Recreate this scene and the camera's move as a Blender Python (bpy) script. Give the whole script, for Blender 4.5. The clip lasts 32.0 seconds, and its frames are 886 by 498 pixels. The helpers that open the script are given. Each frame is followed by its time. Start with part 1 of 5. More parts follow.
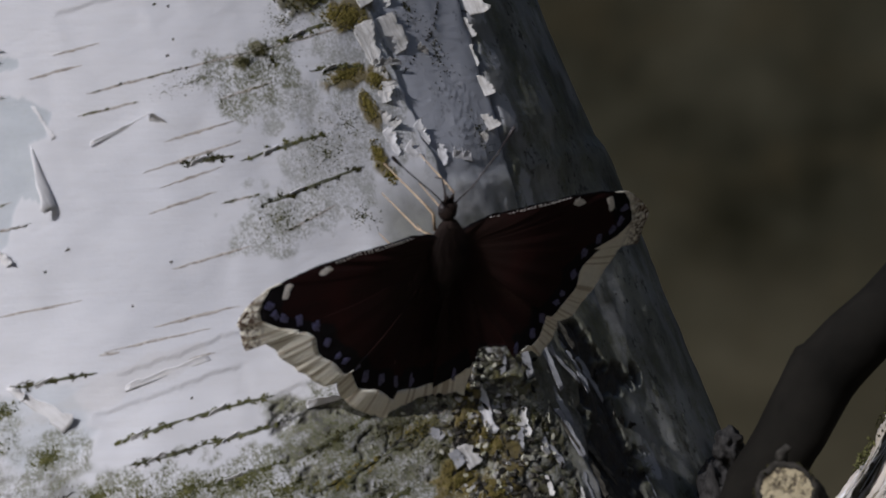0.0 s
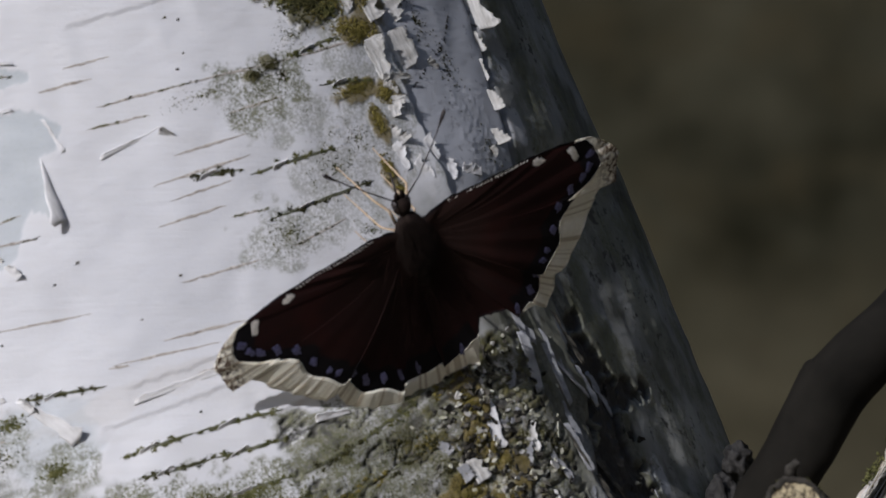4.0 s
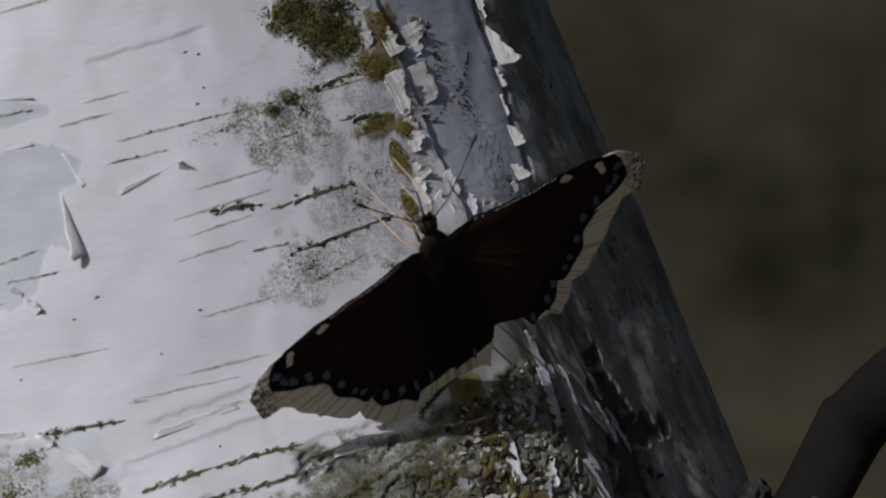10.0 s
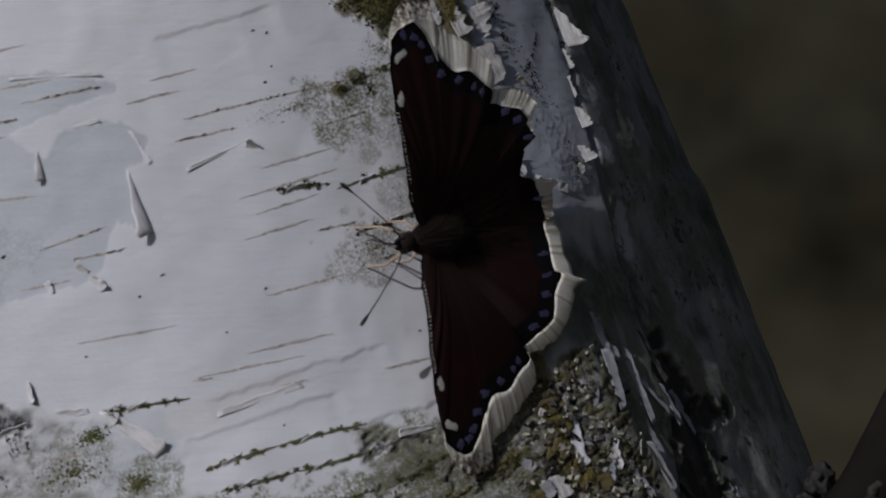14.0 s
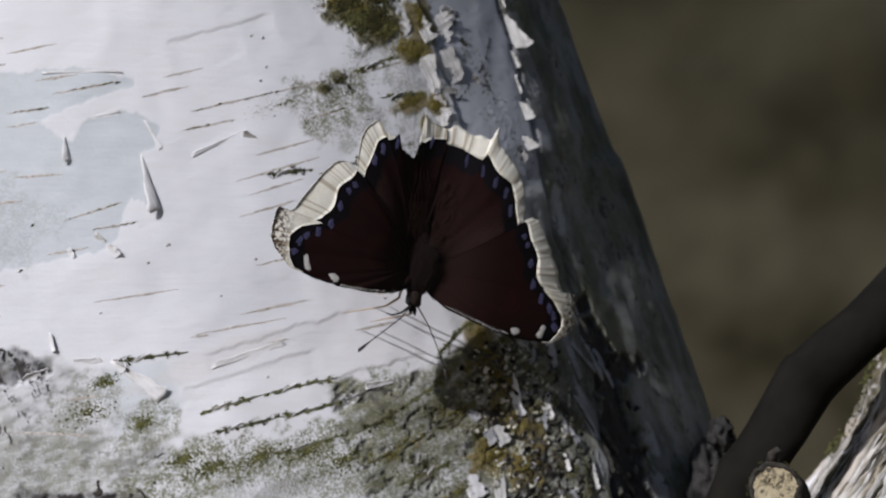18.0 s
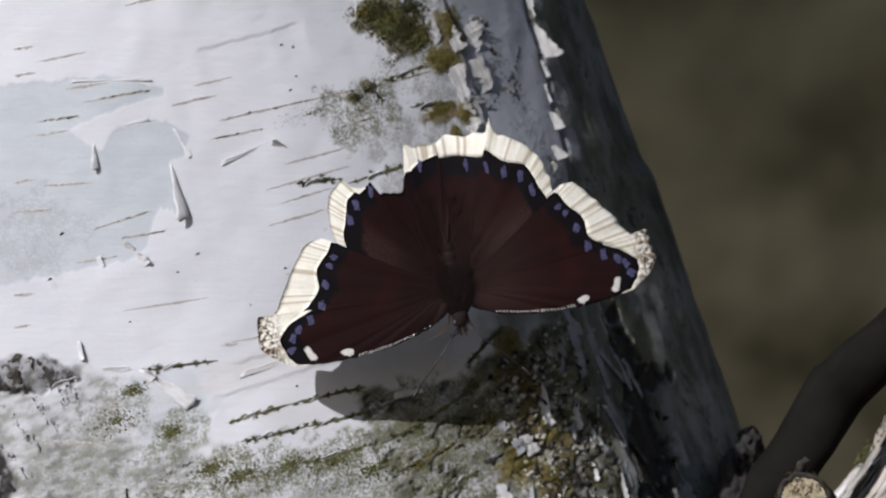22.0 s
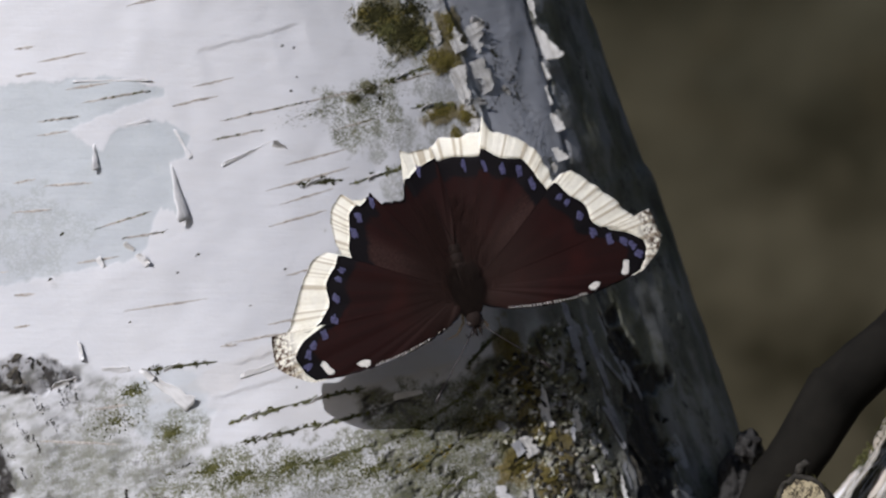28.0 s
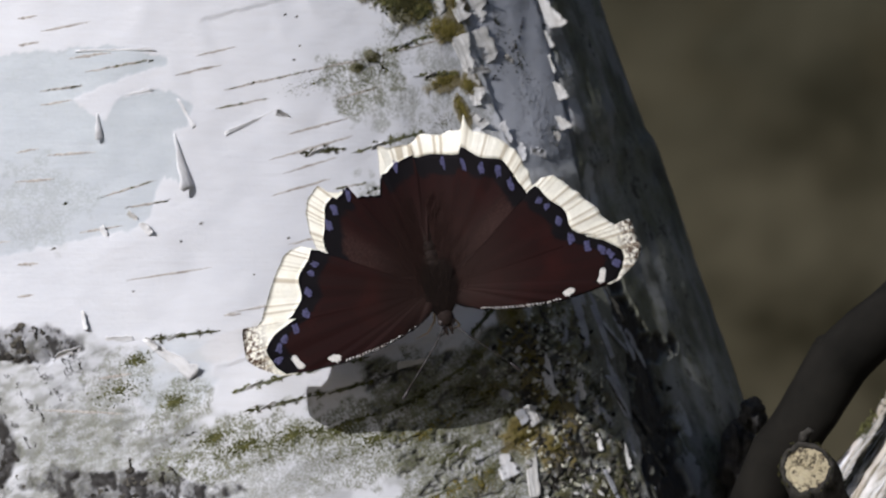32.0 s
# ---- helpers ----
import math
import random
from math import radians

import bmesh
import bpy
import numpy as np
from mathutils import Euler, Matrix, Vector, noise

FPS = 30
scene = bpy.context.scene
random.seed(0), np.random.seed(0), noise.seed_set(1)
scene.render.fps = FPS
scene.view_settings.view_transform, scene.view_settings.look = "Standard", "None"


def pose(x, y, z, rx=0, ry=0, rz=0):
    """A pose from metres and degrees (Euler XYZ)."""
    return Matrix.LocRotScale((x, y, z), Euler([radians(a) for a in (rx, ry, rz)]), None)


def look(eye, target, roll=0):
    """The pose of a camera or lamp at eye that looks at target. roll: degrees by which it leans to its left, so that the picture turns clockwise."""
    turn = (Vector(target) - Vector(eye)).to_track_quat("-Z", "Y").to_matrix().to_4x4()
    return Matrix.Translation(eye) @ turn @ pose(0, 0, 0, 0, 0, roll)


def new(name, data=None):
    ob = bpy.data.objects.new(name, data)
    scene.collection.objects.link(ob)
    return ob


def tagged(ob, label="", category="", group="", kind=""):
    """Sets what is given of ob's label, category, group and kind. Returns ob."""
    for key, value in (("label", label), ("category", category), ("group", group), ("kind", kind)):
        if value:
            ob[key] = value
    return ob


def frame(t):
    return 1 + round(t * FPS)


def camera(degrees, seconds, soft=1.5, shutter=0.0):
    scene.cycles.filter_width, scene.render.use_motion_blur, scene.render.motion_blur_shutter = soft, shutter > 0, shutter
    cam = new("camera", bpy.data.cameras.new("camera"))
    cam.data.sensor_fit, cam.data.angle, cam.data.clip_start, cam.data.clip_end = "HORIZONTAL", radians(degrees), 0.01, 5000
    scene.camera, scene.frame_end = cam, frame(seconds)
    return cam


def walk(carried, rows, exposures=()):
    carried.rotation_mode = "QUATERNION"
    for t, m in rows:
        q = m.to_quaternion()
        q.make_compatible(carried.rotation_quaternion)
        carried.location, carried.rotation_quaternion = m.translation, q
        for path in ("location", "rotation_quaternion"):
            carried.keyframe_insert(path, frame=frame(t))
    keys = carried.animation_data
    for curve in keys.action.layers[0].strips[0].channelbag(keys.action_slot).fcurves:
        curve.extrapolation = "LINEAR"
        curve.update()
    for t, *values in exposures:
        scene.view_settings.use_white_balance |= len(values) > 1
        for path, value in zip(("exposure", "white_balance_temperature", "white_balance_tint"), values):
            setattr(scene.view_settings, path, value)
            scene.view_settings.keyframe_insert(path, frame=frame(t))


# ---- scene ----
# Camera: a long lens, hand-held, about a metre and a half from a birch stem.
cam = camera(5.6, 32.0, soft=1.5)
cam.data.dof.use_dof = True
cam.data.dof.focus_distance = 1.455
cam.data.dof.aperture_fstop = 80.0
EYE_NEAR = Vector((0.0369, -1.3440, 1.1448))
EYE_FAR = Vector((0.0, -1.57, 1.2))


def aim(eye, pan, tilt, roll):
    """A camera pose from its place and degrees of pan (to the right), tilt (up) and roll."""
    p, t = radians(pan), radians(tilt)
    way = Vector((math.sin(p) * math.cos(t), math.cos(p) * math.cos(t), math.sin(t)))
    return look(eye, eye + way, roll)


PATH = [
    (0, aim(EYE_NEAR, -1.075, 2.177, -2.60)),
    (0.5, aim(EYE_NEAR, -1.089, 2.203, -2.68)),
    (1, aim(EYE_NEAR, -1.092, 2.238, -2.91)),
    (1.5, aim(EYE_NEAR, -1.144, 2.194, -2.68)),
    (2, aim(EYE_NEAR, -1.115, 2.191, -2.86)),
    (2.5, aim(EYE_NEAR, -1.156, 2.225, -2.69)),
    (3, aim(EYE_NEAR, -1.226, 2.194, -2.54)),
    (3.5, aim(EYE_NEAR, -1.138, 2.268, -2.47)),
    (5.5, aim(EYE_NEAR, -1.173, 2.271, -2.41)),
    (6, aim(EYE_NEAR, -1.375, 2.273, -2.28)),
    (6.5, aim(EYE_NEAR, -1.471, 2.284, -2.11)),
    (7, aim(EYE_NEAR, -1.311, 2.378, -2.16)),
    (7.5, aim(EYE_NEAR, -1.207, 2.389, -2.24)),
    (8, aim(EYE_NEAR, -1.203, 2.456, -2.29)),
    (8.5, aim(EYE_NEAR, -1.346, 2.549, -2.09)),
    (9, aim(EYE_NEAR, -1.305, 2.613, -2.05)),
    (9.5, aim(EYE_NEAR, -1.291, 2.548, -2.14)),
    (10, aim(EYE_NEAR, -1.247, 2.499, -2.25)),
    (10.5, aim(EYE_NEAR, -1.225, 2.433, -2.43)),
    (11, aim(EYE_NEAR, -1.172, 2.464, -2.15)),
    (11.5, aim(EYE_NEAR, -1.419, 2.459, -1.91)),
    (12, aim(EYE_NEAR, -1.546, 2.441, -1.93)),
    (12.5, aim(EYE_NEAR, -1.533, 2.422, -2.17)),
    (13, aim(EYE_NEAR, -1.620, 2.434, -2.09)),
    (13.5, aim(EYE_NEAR, -1.592, 2.534, -1.63)),
    (14, aim(EYE_NEAR, -1.669, 2.390, -1.68)),
    (14.5, aim(EYE_NEAR, -1.559, 2.392, -2.11)),
    (16.5, aim(EYE_FAR, 0.246, -0.029, 0.62)),
    (17, aim(EYE_FAR, 0.277, 0.015, 0.38)),
    (17.5, aim(EYE_FAR, 0.062, -0.106, 0.38)),
    (18, aim(EYE_FAR, 0.126, -0.072, 0.34)),
    (18.5, aim(EYE_FAR, 0.282, 0.062, -0.00)),
    (19, aim(EYE_FAR, 0.003, 0.002, 0.02)),
    (19.5, aim(EYE_FAR, -0.022, 0.017, 0.18)),
    (20, aim(EYE_FAR, 0.094, 0.136, 0.24)),
    (20.5, aim(EYE_FAR, 0.072, 0.082, 0.15)),
    (21, aim(EYE_FAR, 0.052, -0.015, 0.19)),
    (21.5, aim(EYE_FAR, 0.008, -0.007, 0.31)),
    (22, aim(EYE_FAR, -0.059, -0.014, 0.48)),
    (22.5, aim(EYE_FAR, -0.081, -0.020, 0.51)),
    (23, aim(EYE_FAR, -0.073, 0.050, 0.53)),
    (23.5, aim(EYE_FAR, -0.140, 0.071, 0.60)),
    (24, aim(EYE_FAR, -0.084, 0.056, 0.56)),
    (24.5, aim(EYE_FAR, 0.090, 0.089, 0.54)),
    (26.5, aim(EYE_FAR, 0.170, 0.092, 0.29)),
    (27, aim(EYE_FAR, 0.087, 0.054, 0.33)),
    (27.5, aim(EYE_FAR, -0.015, 0.005, 0.57)),
    (28, aim(EYE_FAR, -0.060, -0.005, 0.66)),
    (28.5, aim(EYE_FAR, 0.043, 0.072, 0.58)),
    (29, aim(EYE_FAR, 0.229, 0.077, 0.38)),
    (29.5, aim(EYE_FAR, 0.306, 0.026, 0.20)),
    (30, aim(EYE_FAR, 0.207, -0.069, 0.27)),
    (30.5, aim(EYE_FAR, 0.185, -0.108, 0.32)),
    (31, aim(EYE_FAR, 0.033, -0.157, 0.54)),
    (31.5, aim(EYE_FAR, -0.067, -0.216, 0.53)),
    (32, aim(EYE_FAR, -0.079, -0.204, 0.55)),
]
EXPOSURES = [(0.0, -0.41, 6000, 16), (3.0, -0.21, 6050, 15), (6.0, -0.1, 6050, 15), (7.0, -0.25, 6050, 15), (8.0, -0.23, 6050, 16), (9.0, -0.65, 6050, 16), (10.0, -0.55, 6050, 16), (11.0, -0.23, 6000, 16), (12.0, -0.55, 6000, 16), (13.0, -0.91, 5950, 16), (14.5, -1.01, 5950, 16), (16.5, -0.26, 6050, 15), (19.0, -0.09, 6050, 15), (20.0, -0.14, 6050, 15), (21.0, 0.0, 6050, 15), (22.0, -0.06, 6050, 15), (23.0, -0.04, 6050, 15), (24.0, -0.26, 6050, 15), (27.0, -0.08, 6050, 15), (28.0, -0.09, 6050, 15), (29.0, -0.05, 6050, 14), (30.5, 0.17, 6050, 14), (32.0, 0.08, 6050, 14)]
walk(cam, PATH, EXPOSURES)

# Daylight: a sun from the upper left behind the camera, and the sky.
SUN_WAY = Vector((0.705, 1.07, -0.65)).normalized()
world = bpy.data.worlds.new("world")
world.use_nodes = True
scene.world = world
wn = world.node_tree
sky = wn.nodes.new("ShaderNodeTexSky")
sky.sky_type = "NISHITA"
sky.sun_disc = False
sky.sun_elevation = math.asin(-SUN_WAY.z)
sky.sun_rotation = math.atan2(-SUN_WAY.x, -SUN_WAY.y) % (2 * math.pi)
wn.nodes["Background"].inputs["Strength"].default_value = 0.105
wn.links.new(sky.outputs[0], wn.nodes["Background"].inputs["Color"])
sun = new("sun", bpy.data.lights.new("sun", "SUN"))
sun.data.energy = 4.0
sun.data.angle = radians(0.53)
sun.data.color = (1.0, 0.975, 0.95)
sun.matrix_world = look((0, 0, 5), Vector((0, 0, 5)) + SUN_WAY)


# ---- materials ----
class Mat:
    """A small builder for node materials."""

    def __init__(self, name):
        self.m = bpy.data.materials.new(name)
        self.m.use_nodes = True
        self.n, self.l = self.m.node_tree.nodes, self.m.node_tree.links
        self.b = self.n["Principled BSDF"]
        self.co = self.n.new("ShaderNodeTexCoord").outputs["Object"]

    def put(self, slot, value):
        if hasattr(value, "is_output"):
            self.l.new(value, self.b.inputs[slot])
        else:
            self.b.inputs[slot].default_value = value
        return self

    def scaled(self, sx, sy, sz, co=None):
        g = self.n.new("ShaderNodeMapping")
        g.inputs["Scale"].default_value = (sx, sy, sz)
        self.l.new(co or self.co, g.inputs["Vector"])
        return g.outputs[0]

    def noise(self, scale, detail=4.0, rough=0.6, co=None):
        g = self.n.new("ShaderNodeTexNoise")
        g.inputs["Scale"].default_value, g.inputs["Detail"].default_value = scale, detail
        g.inputs["Roughness"].default_value = rough
        self.l.new(co or self.co, g.inputs["Vector"])
        return g.outputs["Fac"]

    def attr(self, name, out="Fac"):
        g = self.n.new("ShaderNodeAttribute")
        g.attribute_name = name
        return g.outputs[out]

    def ramp(self, fac, *stops):
        g = self.n.new("ShaderNodeValToRGB")
        el = g.color_ramp.elements
        while len(el) < len(stops):
            el.new(0.5)
        for e, (p, c) in zip(el, stops):
            e.position = p
            e.color = (*c, 1) if isinstance(c, tuple) else (c, c, c, 1)
        self.l.new(fac, g.inputs[0])
        return g.outputs[0]

    def mix(self, fac, a, b, mode="MIX"):
        g = self.n.new("ShaderNodeMix")
        g.data_type, g.blend_type = "RGBA", mode
        for slot, v in (("Factor", fac), ("A", a), ("B", b)):
            s = [i for i in g.inputs if i.name == slot and (slot == "Factor" and i.type == "VALUE" or i.type == "RGBA")][0]
            if hasattr(v, "is_output"):
                self.l.new(v, s)
            else:
                s.default_value = (*v, 1) if isinstance(v, tuple) else v
        return [o for o in g.outputs if o.type == "RGBA"][0]

    def calc(self, op, a, b=0.0):
        g = self.n.new("ShaderNodeMath")
        g.operation = op
        for i, v in enumerate((a, b)):
            if hasattr(v, "is_output"):
                self.l.new(v, g.inputs[i])
            else:
                g.inputs[i].default_value = v
        return g.outputs[0]

    def bump(self, height, strength, dist):
        g = self.n.new("ShaderNodeBump")
        g.inputs["Strength"].default_value, g.inputs["Distance"].default_value = strength, dist
        self.l.new(height, g.inputs["Height"])
        self.l.new(g.outputs[0], self.b.inputs["Normal"])
        return self

    def random(self):
        return self.n.new("ShaderNodeObjectInfo").outputs["Random"]

    def island(self):
        return self.n.new("ShaderNodeNewGeometry").outputs["Random Per Island"]


def bark_material():
    """White birch bark; stained, mossy, inner, rough and shade-toned parts are given by the mesh's masks."""
    k = Mat("birch_bark")
    grain = k.noise(90, 5, 0.65, k.scaled(1, 1, 7))
    fine = k.noise(1400, 3, 0.6)
    mottle = k.noise(28, 4, 0.55)
    white = k.mix(mottle, (0.60, 0.60, 0.61), (0.75, 0.745, 0.74))
    white = k.mix(k.ramp(grain, (0.45, 0.0), (0.75, 0.22)), white, (0.52, 0.50, 0.47))
    inner = k.mix(k.noise(160, 4, 0.6, k.scaled(1, 1, 3)), (0.44, 0.47, 0.48), (0.58, 0.605, 0.61))
    inner = k.mix(k.ramp(fine, (0.55, 0.0), (0.8, 0.25)), inner, (0.36, 0.40, 0.33))
    c = k.mix(k.attr("inner"), white, inner)
    smooth_grey = k.mix(mottle, (0.33, 0.342, 0.37), (0.47, 0.48, 0.502))
    c = k.mix(k.attr("slate"), c, smooth_grey)
    rough = k.mix(k.ramp(k.calc("ADD", k.calc("MULTIPLY", k.noise(800, 5, 0.75), 0.5), k.calc("MULTIPLY", k.noise(210, 4, 0.65), 0.5)), (0.42, 0.0), (0.58, 1.0)), (0.035, 0.032, 0.020), (0.29, 0.28, 0.225))
    # grey-green film; on the flank this colour also carries part of the shade
    film_shade = k.mix(k.ramp(k.noise(85, 6, 0.68), (0.34, 0.0), (0.66, 1.0)), (0.044, 0.045, 0.031), (0.215, 0.215, 0.170))
    c = k.mix(k.attr("film_shade"), c, film_shade)
    spots = k.ramp(k.calc("ADD", k.calc("MULTIPLY", k.noise(600, 4, 0.7), 0.6), k.calc("MULTIPLY", k.noise(120, 3, 0.6), 0.4)), (0.565, 0.0), (0.60, 1.0))
    c = k.mix(k.calc("MULTIPLY", k.attr("specked"), spots), c, (0.045, 0.042, 0.032))
    c = k.mix(k.attr("rough"), c, rough)
    speck = k.ramp(k.calc("ADD", k.calc("MULTIPLY", k.noise(2300, 3, 0.8), 0.75), k.calc("MULTIPLY", k.noise(420, 4, 0.7), 0.45)), (0.52, 0.0), (0.66, 1.0))
    algae = k.mix(k.noise(700, 3, 0.6), (0.045, 0.050, 0.016), (0.20, 0.20, 0.105))
    c = k.mix(k.calc("MULTIPLY", k.attr("algae"), speck), c, algae)
    c = k.mix(k.attr("moss"), c, k.mix(fine, (0.028, 0.03, 0.008), (0.16, 0.135, 0.03)))
    c = k.mix(k.attr("ochre"), c, k.mix(fine, (0.070, 0.054, 0.014), (0.26, 0.195, 0.055)))
    c = k.mix(k.attr("dark"), c, k.mix(fine, (0.012, 0.011, 0.010), (0.05, 0.045, 0.04)))
    c = k.mix(k.attr("tan"), c, k.mix(grain, (0.35, 0.29, 0.21), (0.55, 0.49, 0.40)))
    k.put("Base Color", c).put("Roughness", k.ramp(mottle, (0.3, 0.58), (0.7, 0.72)))
    k.put("Specular IOR Level", 0.35)
    hair = k.noise(260, 4, 0.6, k.scaled(0.35, 1, 6))
    k.bump(k.mix(0.4, k.mix(0.5, fine, grain), hair), 0.30, 0.0005)
    return k.m


def simple(name, a, b, scale=300.0, rough=0.7, stretch=(1, 1, 1), bump=0.3, dist=0.0005, spec=0.4, vary=0.0):
    """A two-tone grainy material, varied from piece to piece by vary."""
    k = Mat(name)
    f = k.noise(scale, 4, 0.6, k.scaled(*stretch))
    c = k.mix(k.ramp(f, (0.3, 0.0), (0.7, 1.0)), a, b)
    if vary:
        c = k.mix(k.calc("MULTIPLY", k.random(), vary), c, tuple(x * 0.3 for x in a))
    k.put("Base Color", c).put("Roughness", rough).put("Specular IOR Level", spec)
    k.bump(f, bump, dist)
    return k.m


def wing_material():
    """Maroon scales that turn black towards the outer margin, brownish hair near the body."""
    k = Mat("wing_scales")
    rim, root = k.attr("rim"), k.attr("root")
    streak = k.attr("streak")
    fine = k.noise(2600, 3, 0.7)
    base = k.mix(fine, (0.0112, 0.0050, 0.0046), (0.0225, 0.0068, 0.0058))
    base = k.mix(k.ramp(streak, (0.35, 0.0), (0.75, 0.55)), base, (0.013, 0.0062, 0.0056))
    base = k.mix(k.ramp(k.noise(120, 3, 0.5), (0.52, 0.0), (0.75, 0.5)), base, (0.038, 0.0084, 0.0068))
    base = k.mix(k.ramp(root, (0.2, 0.0), (0.85, 0.75)), base, (0.021, 0.0125, 0.0098))
    base = k.mix(k.calc("MULTIPLY", k.attr("band"), k.ramp(fine, (0.35, 0.12), (0.65, 0.50))), base, (0.060, 0.036, 0.030))
    wave = k.calc("ADD", rim, k.calc("MULTIPLY", k.calc("SUBTRACT", k.noise(700, 3), 0.5), 0.22))
    c = k.mix(k.ramp(wave, (0.44, 0.0), (0.54, 1.0)), base, (0.0062, 0.0052, 0.0060))
    k.put("Base Color", c).put("Roughness", 0.75).put("Specular IOR Level", 0.08)
    k.bump(fine, 0.4, 0.00012)
    return k.m


def border_material():
    """The pale wing margin: cream with brown dusting and fine radial pleats."""
    k = Mat("wing_border")
    fine, big = k.noise(1500, 4, 0.7), k.noise(260, 3, 0.6)
    streak = k.attr("streak")
    c = k.mix(big, (0.74, 0.69, 0.53), (0.90, 0.88, 0.79))
    c = k.mix(k.ramp(streak, (0.62, 0.0), (0.80, 0.75)), c, (0.42, 0.35, 0.24))
    dust = k.calc("MULTIPLY", k.attr("dust"), k.ramp(fine, (0.46, 0.0), (0.54, 1.0)))
    c = k.mix(dust, c, (0.085, 0.05, 0.03))
    k.put("Base Color", c).put("Roughness", 0.7).put("Specular IOR Level", 0.25)
    k.bump(fine, 0.3, 0.0001)
    return k.m


BARK = bark_material()
WING, BORDER = wing_material(), border_material()
BLUE = simple("blue_scales", (0.024, 0.024, 0.052), (0.108, 0.103, 0.205), 2500, 0.5, dist=0.0001)
PALE = simple("pale_scales", (0.50, 0.47, 0.42), (0.76, 0.73, 0.67), 2500, 0.7, dist=0.0001)
FUR = simple("brown_fur", (0.009, 0.0066, 0.0056), (0.026, 0.0168, 0.0132), 2500, 0.8, dist=0.0001, spec=0.1)
HAIR = simple("red_hair", (0.012, 0.007, 0.006), (0.034, 0.017, 0.0135), 2500, 0.85, dist=0.0001, spec=0.05)
HORN = simple("dark_horn", (0.012, 0.010, 0.010), (0.04, 0.03, 0.028), 3000, 0.5, dist=0.00005)
LEG = simple("tan_leg", (0.34, 0.24, 0.145), (0.52, 0.40, 0.27), 2500, 0.55, dist=0.00005)
PEEL = simple("peel_white", (0.52, 0.51, 0.49), (0.72, 0.71, 0.70), 600, 0.6, (1.5, 0.5, 1), 0.3)
PEEL_CREAM = simple("peel_cream", (0.36, 0.345, 0.31), (0.66, 0.645, 0.61), 700, 0.6, (2.2, 0.35, 1), 0.5)
LENT = simple("lenticel_brown", (0.20, 0.172, 0.138), (0.56, 0.52, 0.47), 1500, 0.8)
LENT_DARK = simple("lenticel_dark", (0.030, 0.032, 0.018), (0.16, 0.16, 0.10), 1100, 0.9)
MOSS = simple("moss", (0.034, 0.039, 0.013), (0.15, 0.145, 0.055), 900, 0.95, spec=0.1)
MOSS_OLIVE = simple("moss_olive", (0.07, 0.06, 0.014), (0.22, 0.18, 0.05), 900, 0.95, spec=0.1)
MOSS_DARK = simple("moss_dark", (0.014, 0.015, 0.006), (0.06, 0.055, 0.02), 900, 0.95, spec=0.1)
LICHEN = simple("lichen", (0.30, 0.30, 0.20), (0.62, 0.60, 0.50), 900, 0.9, spec=0.1)
CRUST = simple("bark_crust", (0.035, 0.031, 0.024), (0.15, 0.138, 0.112), 700, 0.9, spec=0.15)
CRUST_DARK = simple("bark_crust_dark", (0.012, 0.011, 0.009), (0.055, 0.050, 0.042), 700, 0.9, spec=0.1)
STRIP_GREY = simple("bark_strip_grey", (0.20, 0.203, 0.21), (0.42, 0.42, 0.425), 300, 0.7, (1, 1, 0.3))
STRAW = simple("bark_strip_straw", (0.38, 0.33, 0.25), (0.66, 0.61, 0.52), 400, 0.7, (1, 1, 0.2))


def stub_material():
    """Grey-yellow end grain with dark cracks and specks."""
    k = Mat("stub_cut")
    big, fine = k.noise(260, 4, 0.6), k.noise(900, 4, 0.7)
    c = k.mix(big, (0.25, 0.20, 0.10), (0.48, 0.42, 0.28))
    c = k.mix(k.ramp(fine, (0.40, 1.0), (0.50, 0.0)), c, (0.05, 0.036, 0.02))
    c = k.mix(k.ramp(k.noise(520, 3, 0.6, k.scaled(1, 1, 2.5)), (0.31, 0.85), (0.41, 0.0)), c, (0.025, 0.018, 0.011))
    k.put("Base Color", c).put("Roughness", 0.85)
    k.bump(fine, 0.35, 0.0004)
    return k.m


STUB_FACE = stub_material()
FORK = simple("fork_bark", (0.014, 0.013, 0.012), (0.052, 0.050, 0.047), 500, 0.95, spec=0.05)
# branch bark with its shade put into the colour, hence near black
LIMB_SHADED = simple("limb_bark_shaded", (0.0072, 0.0068, 0.0058), (0.019, 0.0172, 0.014), 60, 0.95, dist=0.002, spec=0.03)


# ---- shapes ----
def part(name, bm, material, parent, label=""):
    """Links a bmesh, or a mesh, as one mesh object under a thing or a part."""
    if isinstance(bm, bmesh.types.BMesh):
        me = bpy.data.meshes.new(name)
        bm.to_mesh(me)
        bm.free()
    else:
        me = bm
    if not me.materials:
        me.materials.append(material)
    ob = new(name, me)
    ob.parent = parent
    if label:
        ob["label"] = label
    return ob


def mesh_of(name, verts, faces, smooth=True):
    me = bpy.data.meshes.new(name)
    me.from_pydata([tuple(map(float, v)) for v in verts], [], [tuple(map(int, f)) for f in faces])
    if smooth:
        me.polygons.foreach_set("use_smooth", [True] * len(me.polygons))
    me.update()
    return me


def grid_faces(rows, cols, wrap=False):
    """Quads of a grid of vertices stored row by row."""
    i = np.arange(rows - 1)[:, None] * cols
    j = np.arange(cols if wrap else cols - 1)[None, :]
    k = (j + 1) % cols
    return np.stack([i + j, i + k, i + cols + k, i + cols + j], -1).reshape(-1, 4)


